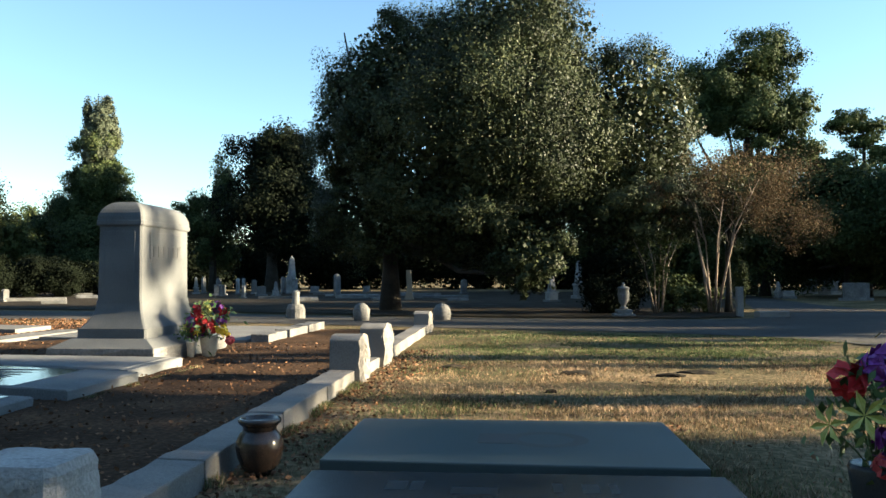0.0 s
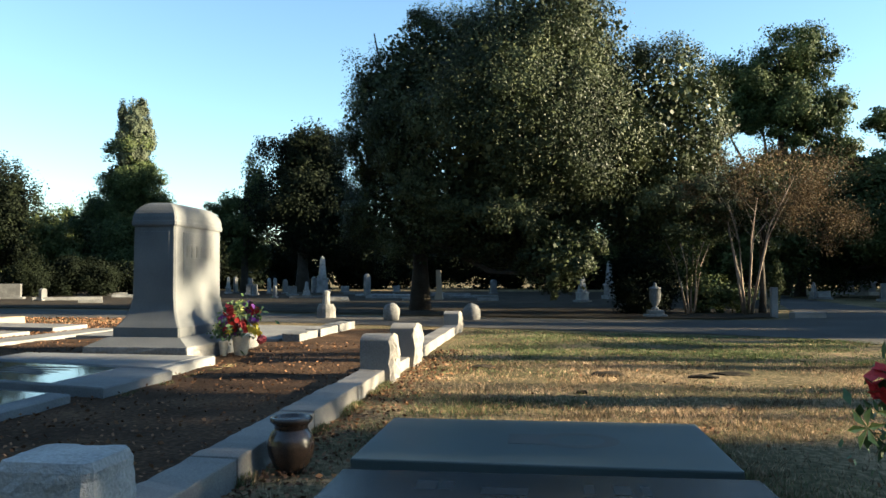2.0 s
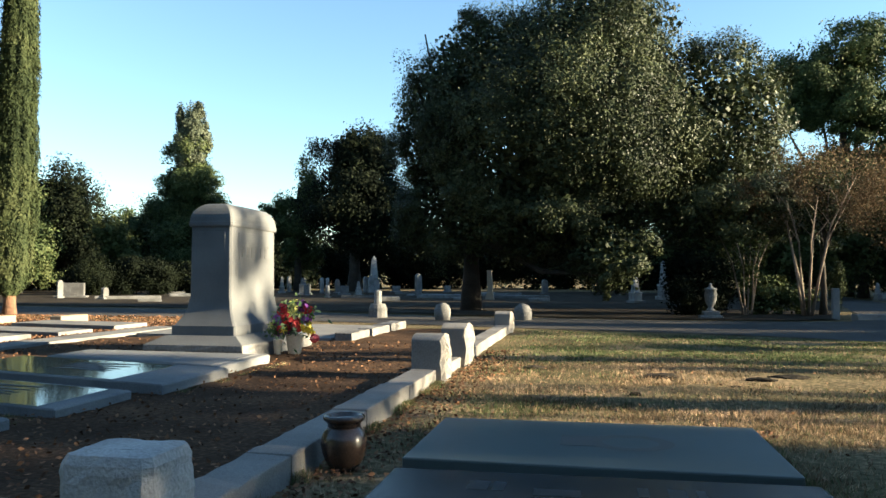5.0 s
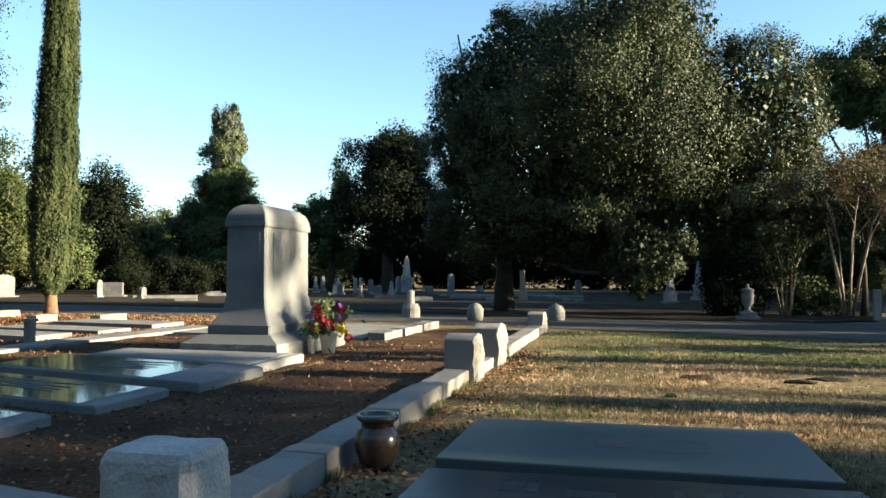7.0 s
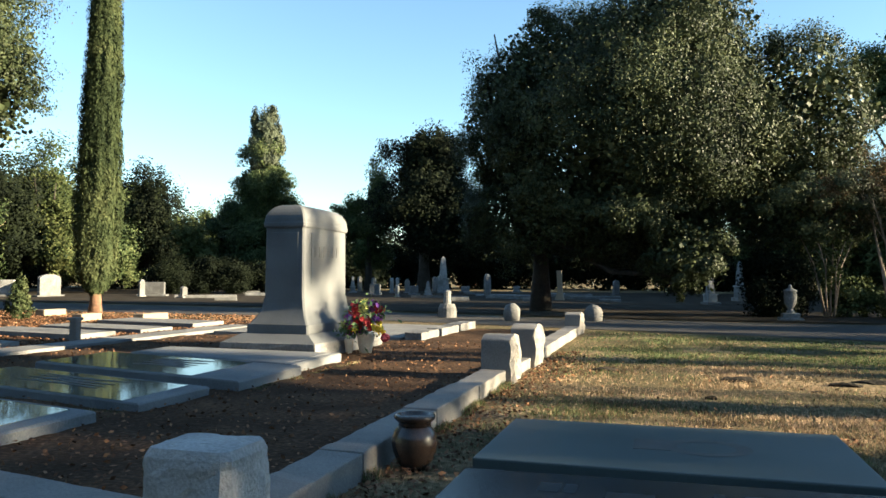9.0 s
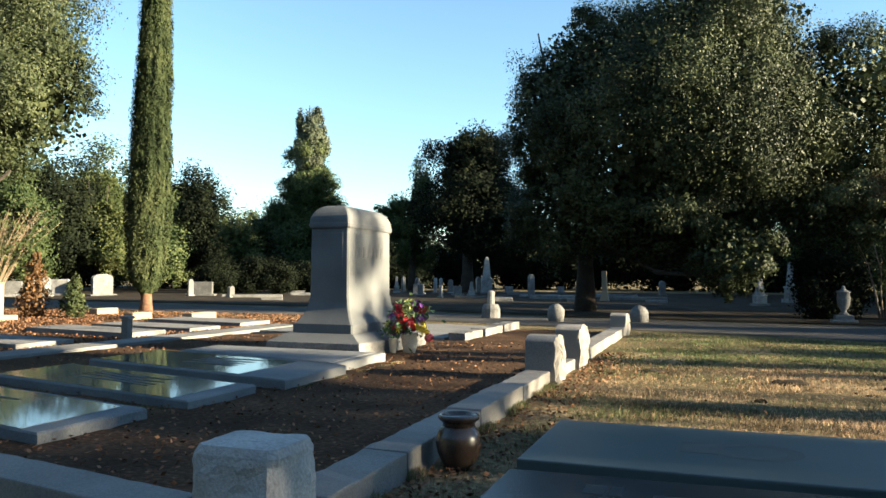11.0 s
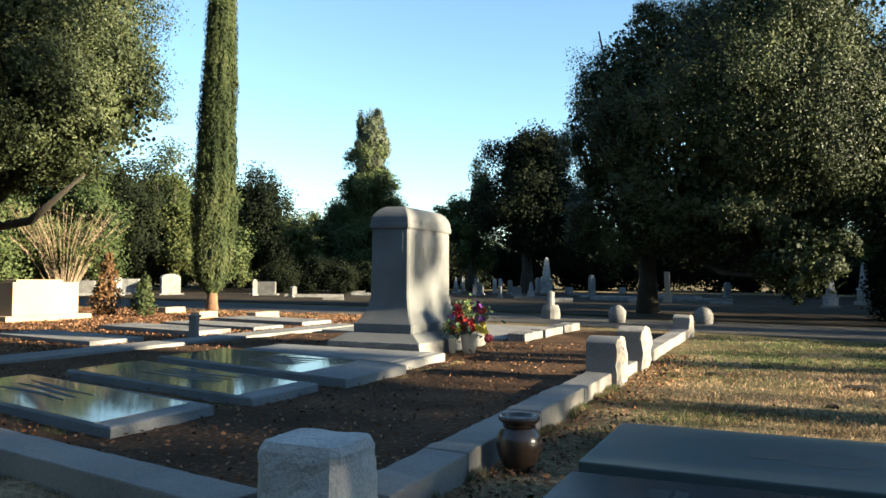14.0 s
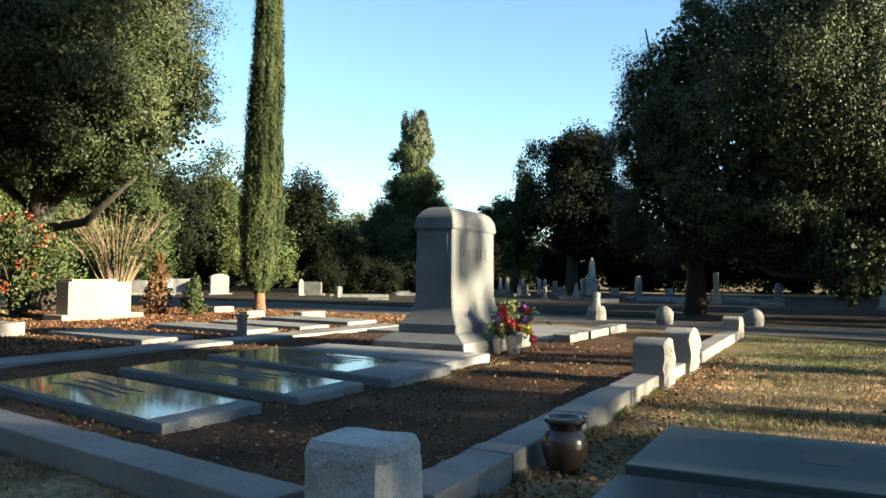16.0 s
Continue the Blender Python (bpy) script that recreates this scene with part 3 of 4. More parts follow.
# the worn emblem: a round wreath and a small square beside it
bm = bmesh.new()
ringv = []
for i in range(40):
    a_ = 2 * math.pi * i / 40
    ringv.append([bm.verts.new((0.22 + r_ * math.cos(a_), 0.0 + r_ * math.sin(a_) * 0.9, 0.1015)) for r_ in (0.17, 0.26)])
for i in range(40):
    p, q = ringv[i], ringv[(i + 1) % 40]
    bm.faces.new((p[0], p[1], q[1], q[0]))
part("wreath", bm, WORN_EMBLEM, led, "faint round engraved wreath")
part("emblem", block(-0.2, 0.02, -0.14, 0.16, 0.09, 0.102, 0.0), WORN_EMBLEM, led, "faint engraved square")
part("edge_strip", block(0.985, 1.035, -0.66, 0.66, 0.05, 0.094, 0.01), GRANITE, led, "light chipped edge")
led, pts = ledger("grave_ledger", (1.05, 2.75, 4.2), (-1.06, 2.75, 4.17), 0.1, BLACK_SLAB, "dark blue-black granite ledger with worn lettering")
for x, y, w, d in ((-0.62, 0.35, 0.1, 0.16), (-0.5, 0.35, 0.06, 0.16), (-0.3, 0.3, 0.22, 0.12), (0.18, 0.36, 0.05, 0.16), (0.32, 0.36, 0.08, 0.16), (0.45, 0.36, 0.04, 0.16)):
    part("letter_bar", block(x, x + w, y, y + d, 0.09, 0.1015, 0.0), WORN_BAR, led, "frosted bar in place of lettering")
part("edge_strip", block(1.02, 1.065, -0.7, 0.7, 0.05, 0.094, 0.01), GRANITE, led, "light chipped edge")


# ---- the family monument ----
def monument():
    base = empty("family_monument", (-5.115, 10.69, 0))
    hx, hy = 0.31, 0.75

    def ring(gx, gy, z, cut=0.022):
        x, y = hx + gx, hy + gy
        return [(-x + cut, -y, z), (x - cut, -y, z), (x, -y + cut, z), (x, y - cut, z), (x - cut, y, z), (-x + cut, y, z), (-x, y - cut, z), (-x, -y + cut, z)]
    bm = block(-0.72, 0.68, -1.17, 1.35, -0.1, 0.23, 0.02)
    roughen(bm, 6, 0.024, 6, 3.0, lambda v: 0.02 < v.co.z < 0.2)
    part("plinth", bm, ROUGH_GRANITE, base, "rock-faced granite plinth")
    part("plinth_wash", loft([[(-0.71, -1.16, 0.226), (0.67, -1.16, 0.226), (0.67, 1.34, 0.226), (-0.71, 1.34, 0.226)],
                              [(-0.5, -1.0, 0.335), (0.5, -1.0, 0.335), (0.5, 1.02, 0.335), (-0.5, 1.02, 0.335)]]), MONUMENT_STONE, base, "sloping top of the plinth")
    secs = [ring(0.15, 0.18, 0.33), ring(0.15, 0.18, 0.46)]
    part("die_foot", loft(secs), MONUMENT_STONE, base)
    secs = [ring(0.13, 0.16, 0.46)]
    for i in range(1, 11):
        s = i / 10
        g = 0.165 * (1 - s) ** 2.2
        secs.append(ring(g * 0.76, g * 0.95, 0.47 + 0.34 * s))
    part("flared_base", loft(secs), MONUMENT_STONE, base, smooth=False)
    part("die", loft([ring(-0.012, -0.012, 0.8), ring(-0.02, -0.02, 1.8)]), MONUMENT_STONE, base)
    bm = block(-0.2, 0.22, -hy + 0.0125, -hy + 0.1, 0.92, 1.72, 0.008)
    bm.transform(Matrix.Translation((-0.01, 0, 0)))
    part("end_panel", bm, MONUMENT_STONE, base, "recessed smooth panel")
    bm = block(hx - 0.1, hx - 0.008, -0.5, 0.45, 1.02, 1.72, 0.008)
    face = part("face_panel", bm, MONUMENT_STONE, base)
    # the moulding and the curved roof
    part("moulding", loft([ring(0.0, 0.0, 1.79), ring(0.008, 0.008, 1.81), ring(0.008, 0.008, 1.85), ring(0.0, 0.0, 1.87)]), MONUMENT_STONE, base)
    secs = [ring(0.002, 0.002, 1.865)]
    for i in range(1, 9):
        s = i / 8
        k = math.cos(s * math.pi / 2)
        secs.append([(x * (0.28 + 0.72 * k), y * (0.72 + 0.28 * k), 1.865 + 0.25 * math.sin(s * math.pi / 2)) for x, y, _ in ring(0.002, 0.002, 0)])
    part("roof", loft(secs), MONUMENT_STONE, base)
    # the raised name, as plain bars
    part("name_rail", block(hx - 0.012, hx + 0.001, -0.5, 0.5, 1.36, 1.375, 0.003), MONUMENT_STONE, face)
    part("name_rail", block(hx - 0.012, hx + 0.001, -0.5, 0.5, 1.545, 1.56, 0.003), MONUMENT_STONE, face)
    for k in range(6):
        y = -0.41 + 0.15 * k
        part("letter_bar", block(hx - 0.012, hx - 0.001, y, y + 0.09, 1.385, 1.53, 0.004), LETTERS, face, "raised bar in place of a letter")
    return tagged(base, "tall pale granite family monument with flared base and curved roof", "monument")


monument()


def petal_head(bm, c, r, rng, n=22):
    """A ruffled flower head: many small curved petals round a centre."""
    for _ in range(n):
        d = Vector(rng.normal(size=3)).normalized()
        u = d.orthogonal().normalized()
        u = Matrix.Rotation(rng.random() * 6.28, 3, d) @ u
        w = d.cross(u)
        p = Vector(c) + d * r * 0.55
        s = r * 0.55
        a_, b_, c_, d_, e_ = p - u * s * 0.6, p + d * s * 0.3 - w * s * 0.7, p + u * s + d * s * 0.5, p + d * s * 0.3 + w * s * 0.7, p + d * s * 0.15
        vs = [bm.verts.new(q) for q in (a_, b_, c_, d_, e_)]
        for i in range(4):
            bm.faces.new((vs[i], vs[(i + 1) % 4], vs[4]))


def star_flower(bm, c, facing, r):
    """An open lily-like bloom of six pointed petals."""
    f = Vector(facing).normalized()
    u = f.orthogonal().normalized()
    w = f.cross(u)
    mid = bm.verts.new(Vector(c))
    for k in range(6):
        a_ = k * math.pi / 3
        d = u * math.cos(a_) + w * math.sin(a_)
        s = u * -math.sin(a_) + w * math.cos(a_)
        l_ = bm.verts.new(Vector(c) + d * r * 0.5 + s * r * 0.17 + f * r * 0.22)
        q = bm.verts.new(Vector(c) + d * r + f * r * 0.12)
        r_ = bm.verts.new(Vector(c) + d * r * 0.5 - s * r * 0.17 + f * r * 0.22)
        bm.faces.new((mid, l_, q))
        bm.faces.new((mid, q, r_))


def bouquet(name, place, vase_mat, vase_profile, heads, stars, top, label, leaves=120, spread=0.16, size=0.09, seed=3, vase_label="cream vase"):
    rng = np.random.default_rng(seed)
    base = empty(name, place)
    part("vase", lathe(vase_profile), vase_mat, base, vase_label, smooth=True)
    rim = max(z for _, z in vase_profile)
    bm = bmesh.new()
    for c, *_ in heads + stars:
        tube(bm, [(0, 0, rim - 0.05), (c[0] * 0.4, c[1] * 0.4, rim + 0.3 * (c[2] - rim)), c], [0.004, 0.004, 0.003], 5)
    part("stems", bm, STEM, base)
    pts_ = rng.normal(size=(leaves, 3)) * np.array([spread, spread, (top - rim) * 0.26]) + np.array([0, 0, rim + (top - rim) * 0.45])
    ob = new("foliage", quads_mesh("foliage", leaf_quads(rng, pts_, size, slim=0.45), STEM))
    ob.parent = base
    for c, mat, r in heads:
        bm = bmesh.new()
        petal_head(bm, c, r, rng)
        part("bloom", bm, mat, base)
    for c, mat, r, facing in stars:
        bm = bmesh.new()
        star_flower(bm, c, facing, r)
        part("lily", bm, mat, base)
    return tagged(base, label, "flowers")


VASE = [(0.06, 0.0), (0.085, 0.02), (0.1, 0.1), (0.115, 0.2), (0.125, 0.27), (0.115, 0.29), (0.1, 0.285)]
bouquet("flower_vase", (-4.12, 10.5, 0.03), CERAMIC, VASE,
        [((-0.15, -0.05, 0.62), RED, 0.112), ((0.05, -0.12, 0.42), RED, 0.125), ((0.16, 0.06, 0.6), RED, 0.112), ((-0.05, -0.16, 0.5), RED, 0.100),
         ((-0.2, -0.1, 0.48), PURPLE, 0.112), ((0.12, 0.0, 0.68), PURPLE, 0.100), ((-0.1, 0.0, 0.36), PURPLE, 0.112), ((0.2, -0.05, 0.5), PURPLE, 0.088),
         ((0.22, -0.12, 0.4), YELLOW, 0.100), ((0.25, -0.05, 0.33), YELLOW, 0.075), ((0.32, -0.08, 0.24), PINK, 0.075), ((-0.22, -0.08, 0.34), PURPLE, 0.100),
         ((0.0, -0.1, 0.66), LIME, 0.08)],
        [((0.05, -0.18, 0.58), LIME, 0.1, (0.1, -1, 0.3)), ((-0.08, -0.2, 0.36), YELLOW, 0.07, (-0.2, -1, 0.1)), ((-0.26, -0.12, 0.4), LIME, 0.08, (-0.4, -1, 0.2)), ((0.0, -0.06, 0.74), LIME, 0.08, (0, -0.4, 1))],
        0.78, "red, purple and yellow cloth flowers in a cream vase", 260, 0.15, 0.085)
bouquet("flower_vase", (-4.33, 10.4, 0.03), CERAMIC, [(r * 0.5, z * 0.75) for r, z in VASE],
        [((-0.05, 0, 0.4), PURPLE, 0.07), ((0.05, -0.05, 0.36), RED, 0.06)], [((-0.06, -0.1, 0.42), LIME, 0.06, (-0.2, -1, 0.2))],
        0.5, "small faded flower vase against the monument's plinth", 90, 0.09, 0.08, 5)
bouquet("flower_vase", (1.56, 3.7, 0.0), BLACK_SLAB, [(r * 0.9, z) for r, z in VASE],
        [((-0.12, -0.05, 0.66), RED, 0.1), ((0.06, 0.0, 0.72), PURPLE, 0.1), ((-0.02, -0.06, 0.7), PURPLE, 0.09), ((0.12, -0.02, 0.78), RED, 0.09), ((0.02, -0.12, 0.4), PURPLE, 0.1),
         ((0.16, -0.1, 0.6), RED, 0.1), ((0.0, -0.1, 0.3), PINK, 0.07), ((0.15, -0.05, 0.45), PURPLE, 0.1)],
        [((-0.1, -0.14, 0.52), LIME, 0.11, (-0.3, -1, 0.2)), ((0.03, -0.16, 0.54), LIME, 0.1, (0.1, -1, 0.3)), ((-0.22, -0.08, 0.47), LIME, 0.1, (-1, -0.5, 0.1)), ((0.12, -0.16, 0.58), YELLOW, 0.09, (0.2, -1, 0.1))],
        0.8, "red and purple cloth flowers with pale lilies in a dark vase", 220, 0.1, 0.07, 7, "dark stone vase")

urn = empty("grave_urn", (-1.45, 4.5, 0.0))
part("body", lathe([(0.06, -0.02), (0.078, 0.0), (0.105, 0.04), (0.126, 0.09), (0.135, 0.14), (0.13, 0.18), (0.115, 0.215), (0.1, 0.23), (0.096, 0.24)], 36), URN_STONE, urn, smooth=True)
neck_parent = urn.children[0]
part("neck", lathe([(0.096, 0.238), (0.094, 0.255), (0.105, 0.268), (0.119, 0.28), (0.122, 0.295), (0.116, 0.305), (0.09, 0.307), (0.08, 0.29)], 36), URN_STONE, neck_parent, smooth=True)
tagged(urn, "squat polished brown granite flower urn, empty, beside the kerb", "urn")


# ---- graves behind and beside the plot ----
def spot(azimuth, d, z=0.0):
    """A place on the ground, by degrees to the left of the kerb's line and metres from the tripod."""
    a_ = radians(azimuth)
    return (-d * math.sin(a_), d * math.cos(a_), z)


kerb("rough_kerb", "row of rough pale kerb blocks behind the monument",
     [((-4.35, 12.9), (-4.35, 14.0)), ((-4.33, 14.1), (-4.32, 15.3)), ((-4.32, 15.4), (-4.3, 16.6))], 0.3, 0.17, ROUGH_GRANITE, 0.03)
ledger("grave_cover", (-4.42, 12.9, 16.5), (-8.3, 13.3, 17.0), 0.08, CONCRETE, "broad flat concrete grave cover behind the monument", category="grave cover")
ledger("stone_walk", (-8.5, 4.6, 15.2), (-9.1, 4.7, 15.3), 0.08, CONCRETE, "long narrow concrete kerb between two plots", category="kerb")
for k, (y0, y1) in enumerate(((8.9, 10.0), (11.2, 12.2), (12.9, 13.9), (14.6, 15.8))):
    ledger("grave_cover", (-9.6, y0, y1), (-12.4, y0 + 0.5, y1 + 0.5), 0.1 + 0.02 * (k % 2), CONCRETE, "pale weathered concrete grave cover among leaf litter", category="grave cover")
post = empty("marker_post", (-9.36, 10.9, 0))
part("shaft", roughen(block(-0.065, 0.065, -0.065, 0.065, -0.1, 0.38, 0.015), 2, 0.01, 8), GRANITE, post)
part("cap", block(-0.09, 0.09, -0.09, 0.09, 0.38, 0.43, 0.012), GRANITE, post)
tagged(post, "small capped grey stone post at the edge of a plot", "post")
for x, y, w in ((-13.6, 16.2, 0.35), (-12.3, 16.9, 0.5), (-16.2, 17.9, 0.4)):
    b = empty("kerb_block", (x, y, 0))
    part("stone", roughen(block(-0.15, 0.15, -w, w, -0.05, 0.2, 0.02), 3, 0.012, 7), WARM_STONE, b)
    tagged(b, "sunlit pale kerb block at the end of a grave", "kerb")
b = empty("low_block", (-12.9, 8.6, 0))
part("stone", roughen(block(-0.35, 0.3, -0.5, 0.5, -0.05, 0.26, 0.02), 3, 0.01, 7), CONCRETE, b)
tagged(b, "low shaded stone block in leaf litter", "gravestone")


def wide_monument():
    base = empty("wide_monument", (-16.05, 13.5, 0))
    part("plinth", block(-0.35, 0.32, -1.25, 1.1, -0.05, 0.16, 0.02), WARM_STONE, base)
    part("die", block(-0.22, 0.2, -1.0, 0.8, 0.16, 0.92, 0.015), WARM_STONE, base)
    part("raised_top", block(-0.2, 0.18, -0.9, 0.35, 0.92, 0.98, 0.012), WARM_STONE, base)
    return tagged(base, "wide plain pale stone monument in full evening sun", "monument")


wide_monument()


def round_marker(place, r, h, label):
    base = empty("round_marker", place)
    bm = lathe([(r * 0.8, -0.1), (r, h * 0.3), (r * 0.98, h * 0.6), (r * 0.75, h * 0.86), (r * 0.35, h * 0.98), (0.02, h)], 16)
    for v in bm.verts:
        v.co *= 1 + 0.08 * noise.noise(v.co * 6 + Vector(place))
    part("stone", bm, ROUGH_GRANITE, base, smooth=True)
    return tagged(base, label, "gravestone")


round_marker((-1.9, 21.0, 0), 0.24, 0.42, "rough rounded boulder marker beside the drive")
round_marker((-3.95, 20.4, 0), 0.22, 0.46, "rough rounded boulder marker beside the drive")
b = empty("pedestal_marker", (-6.0, 21.5, 0))
bm = lathe([(0.27, -0.1), (0.26, 0.25), (0.2, 0.38)], 14)
part("foot", bm, ROUGH_GRANITE, b)
part("shaft", lathe([(0.12, 0.36), (0.1, 0.55), (0.11, 0.72), (0.05, 0.76)], 12), MARBLE, b)
tagged(b, "weathered stub of a column on a rough stone foot", "gravestone")

garden_urn = empty("garden_urn", (3.12, 23.1, 0))
part("pedestal", block(-0.22, 0.22, -0.22, 0.22, -0.1, 0.2, 0.02), MARBLE, garden_urn)
part("step", block(-0.3, 0.3, -0.3, 0.3, -0.1, 0.08, 0.02), MARBLE, garden_urn)
part("urn_body", lathe([(0.13, 0.2), (0.11, 0.25), (0.06, 0.29), (0.08, 0.33), (0.15, 0.46), (0.17, 0.65), (0.15, 0.77), (0.18, 0.79), (0.17, 0.82), (0.07, 0.86), (0.04, 0.9), (0.05, 0.93), (0.02, 0.97)], 20), MARBLE, garden_urn, smooth=True)
tagged(garden_urn, "covered pale stone urn on a stepped pedestal by the drive", "urn")
b = empty("gate_post", (6.4, 23.3, 0))
part("shaft", roughen(block(-0.09, 0.09, -0.09, 0.09, -0.1, 0.84, 0.02), 2, 0.012, 9), CONCRETE, b)
tagged(b, "leaning grey stone post by the drive's bend", "post")


# ---- far gravestones ----
def tablet(w, h, d=0.14):
    """A headstone with a rounded head on a low base."""
    base = empty("headstone")
    n = 10
    prof = [(-w / 2, 0.08), (w / 2, 0.08), (w / 2, h * 0.8)] + [(w / 2 * math.cos(math.pi * i / n), h * 0.8 + h * 0.2 * math.sin(math.pi * i / n)) for i in range(1, n)] + [(-w / 2, h * 0.8)]
    part("tablet", loft([[(x, y, z) for x, z in prof] for y in (-d / 2, d / 2)]), MARBLE, base)
    part("base", block(-w * 0.65, w * 0.65, -d, d, -0.1, 0.1, 0.015), MARBLE, base)
    return base


def slab_stone(w, h, d=0.3):
    base = empty("headstone")
    part("tablet", block(-w / 2, w / 2, -d / 2, d / 2, 0.1, h, 0.03), MARBLE, base)
    part("base", block(-w * 0.62, w * 0.62, -d, d, -0.1, 0.12, 0.02), MARBLE, base)
    return base


def obelisk(w, h):
    base = empty("obelisk")
    part("step", block(-w, w, -w, w, -0.1, h * 0.1, 0.02), MARBLE, base)
    part("pedestal", block(-w * 0.7, w * 0.7, -w * 0.7, w * 0.7, h * 0.1, h * 0.36, 0.02), MARBLE, base)
    part("cornice", block(-w * 0.8, w * 0.8, -w * 0.8, w * 0.8, h * 0.36, h * 0.4, 0.02), MARBLE, base)
    part("shaft", loft([[(-s, -s, z), (s, -s, z), (s, s, z), (-s, s, z)] for s, z in ((w * 0.5, h * 0.4), (w * 0.28, h * 0.92), (0.02, h))]), MARBLE, base)
    return base


def put(ob, place, turn, label, category="gravestone", group="far gravestones"):
    ob.matrix_basis = pose(*place, 0, 0, turn)
    return tagged(ob, label, category, group)


# degrees, metres, width, height
TABLETS = [(21.9, 60, 0.4, 1.2), (20.9, 58, 0.4, 1.1), (19.6, 56, 0.4, 1.1), (19.2, 55, 0.4, 1.1), (18.5, 57, 0.35, 1.0), (16.5, 58, 0.35, 1.2), (16.1, 57, 0.4, 1.3),
           (20.7, 50, 0.3, 0.7), (19.2, 44, 0.32, 0.7), (12.7, 47, 0.75, 1.35), (3.6, 55, 0.5, 1.0), (36.7, 46, 0.3, 0.95), (42.3, 47, 1.6, 1.2), (46.0, 46, 1.0, 1.1), (34.0, 43, 0.5, 0.6)]
for az, d, w, h in TABLETS:
    put(tablet(w, h), spot(az, d), 70 + 25 * math.sin(az * 3), "old white marble headstone with a rounded head")
SLABS = [(20.8, 52, 0.7, 0.7), (18.0, 50, 0.5, 0.6), (44.9, 48, 1.1, 0.9), (36.0, 47, 1.3, 0.8), (47.6, 46, 1.0, 0.8), (-18.4, 46, 0.6, 0.4),
         (-22.4, 43, 1.15, 0.85), (-19.7, 60, 0.9, 1.0), (28.9, 60, 0.7, 1.6), (10.6, 62, 0.5, 0.5), (14.3, 60, 0.6, 0.5)]
for az, d, w, h in SLABS:
    put(slab_stone(w, h), spot(az, d), 20 * math.sin(az * 5) + az, "low grey block headstone on a base")
OBELISKS = [(15.9, 58, 0.5, 2.7), (-2.7, 36, 0.3, 1.2), (-4.6, 42, 0.3, 2.0), (-20.9, 58, 0.5, 2.2), (-17.8, 46, 0.2, 0.9), (22.4, 58, 0.25, 1.2), (17.0, 50, 0.25, 0.9)]
for az, d, w, h in OBELISKS:
    put(obelisk(w, h), spot(az, d), 30, "slender white stone obelisk on a stepped base")
b = empty("leaning_statue_stone", spot(7.55, 40))
part("stone", loft([[(-0.25, -0.2, -0.1), (0.25, -0.2, -0.1), (0.25, 0.2, -0.1), (-0.25, 0.2, -0.1)], [(-0.1, -0.1, 0.5), (0.14, -0.1, 0.5), (0.14, 0.1, 0.5), (-0.1, 0.1, 0.5)],
                    [(-0.14, -0.1, 1.5), (0.1, -0.1, 1.5), (0.1, 0.1, 1.5), (-0.14, 0.1, 1.5)]]), WARM_STONE, b)
tagged(b, "narrow sunlit stone shaft in the trees' shade", "gravestone")
# low pale kerbs of far plots
for k in range(14):
    az = 4 + 1.35 * k + (11 if k > 9 else 0)
    d = 38 + 5 * ((k * 5) % 4)
    b = empty("plot_kerb", spot(az, d), az + 4 * ((k % 3) - 1))
    w = 0.5 + 0.35 * ((k * 3) % 4)
    part("stone", roughen(block(-w, w, -0.15, 0.15, -0.1, 0.14 + 0.03 * (k % 3), 0.02), 2, 0.02, 3, k), MARBLE, b)
    tagged(b, "low white stone kerb of a far plot", "kerb", "far plot kerbs")

# dark sheet that carries the trees' shade on the ground beyond the drive
sheet("soil_beyond_drive", [(-42, 29.5), (-16, 26.6), (-8, 24.6), (-3.5, 23.0), (1.3, 22.0), (5.0, 22.1), (6.3, 22.8), (9.0, 33.5), (10.8, 42), (13, 62), (-30, 66), (-50, 50)], 0.02, SHADED_MOULD,
      "leaf litter beyond the drive, the trees' shade put into its colour", "soil", 5, 0.02)

# ---- trees ----
tree("oak_tree", "huge dense evergreen oak with dark glossy leaves", spot(8.9, 27),
     [(dx + 3.78, dy, z, rx, ry, rz) for dx, dy, z, rx, ry, rz in
      ((-0.6, 0, 5.9, 4.8, 4.6, 4.6), (0.4, 0.2, 8.5, 3.3, 3.4, 3.2), (4.1, 0.2, 6.1, 2.8, 3.0, 3.0), (-4.6, 0, 6.3, 2.1, 2.6, 2.8), (-3.7, 0, 8.3, 1.9, 2.0, 1.9),
       (1.0, -3.0, 1.75, 1.4, 1.4, 1.25), (-4.1, 0, 3.2, 2.4, 2.6, 1.9), (4.2, -0.4, 3.2, 2.4, 2.6, 1.5), (-0.8, 0, 2.9, 3.0, 3.4, 1.5))],
     OAK_LEAF, 2900, 150, 0.08, (0.3, 2.6), seed=11, limbs=9, spread=0.15, inner=0.66, core=0.82)


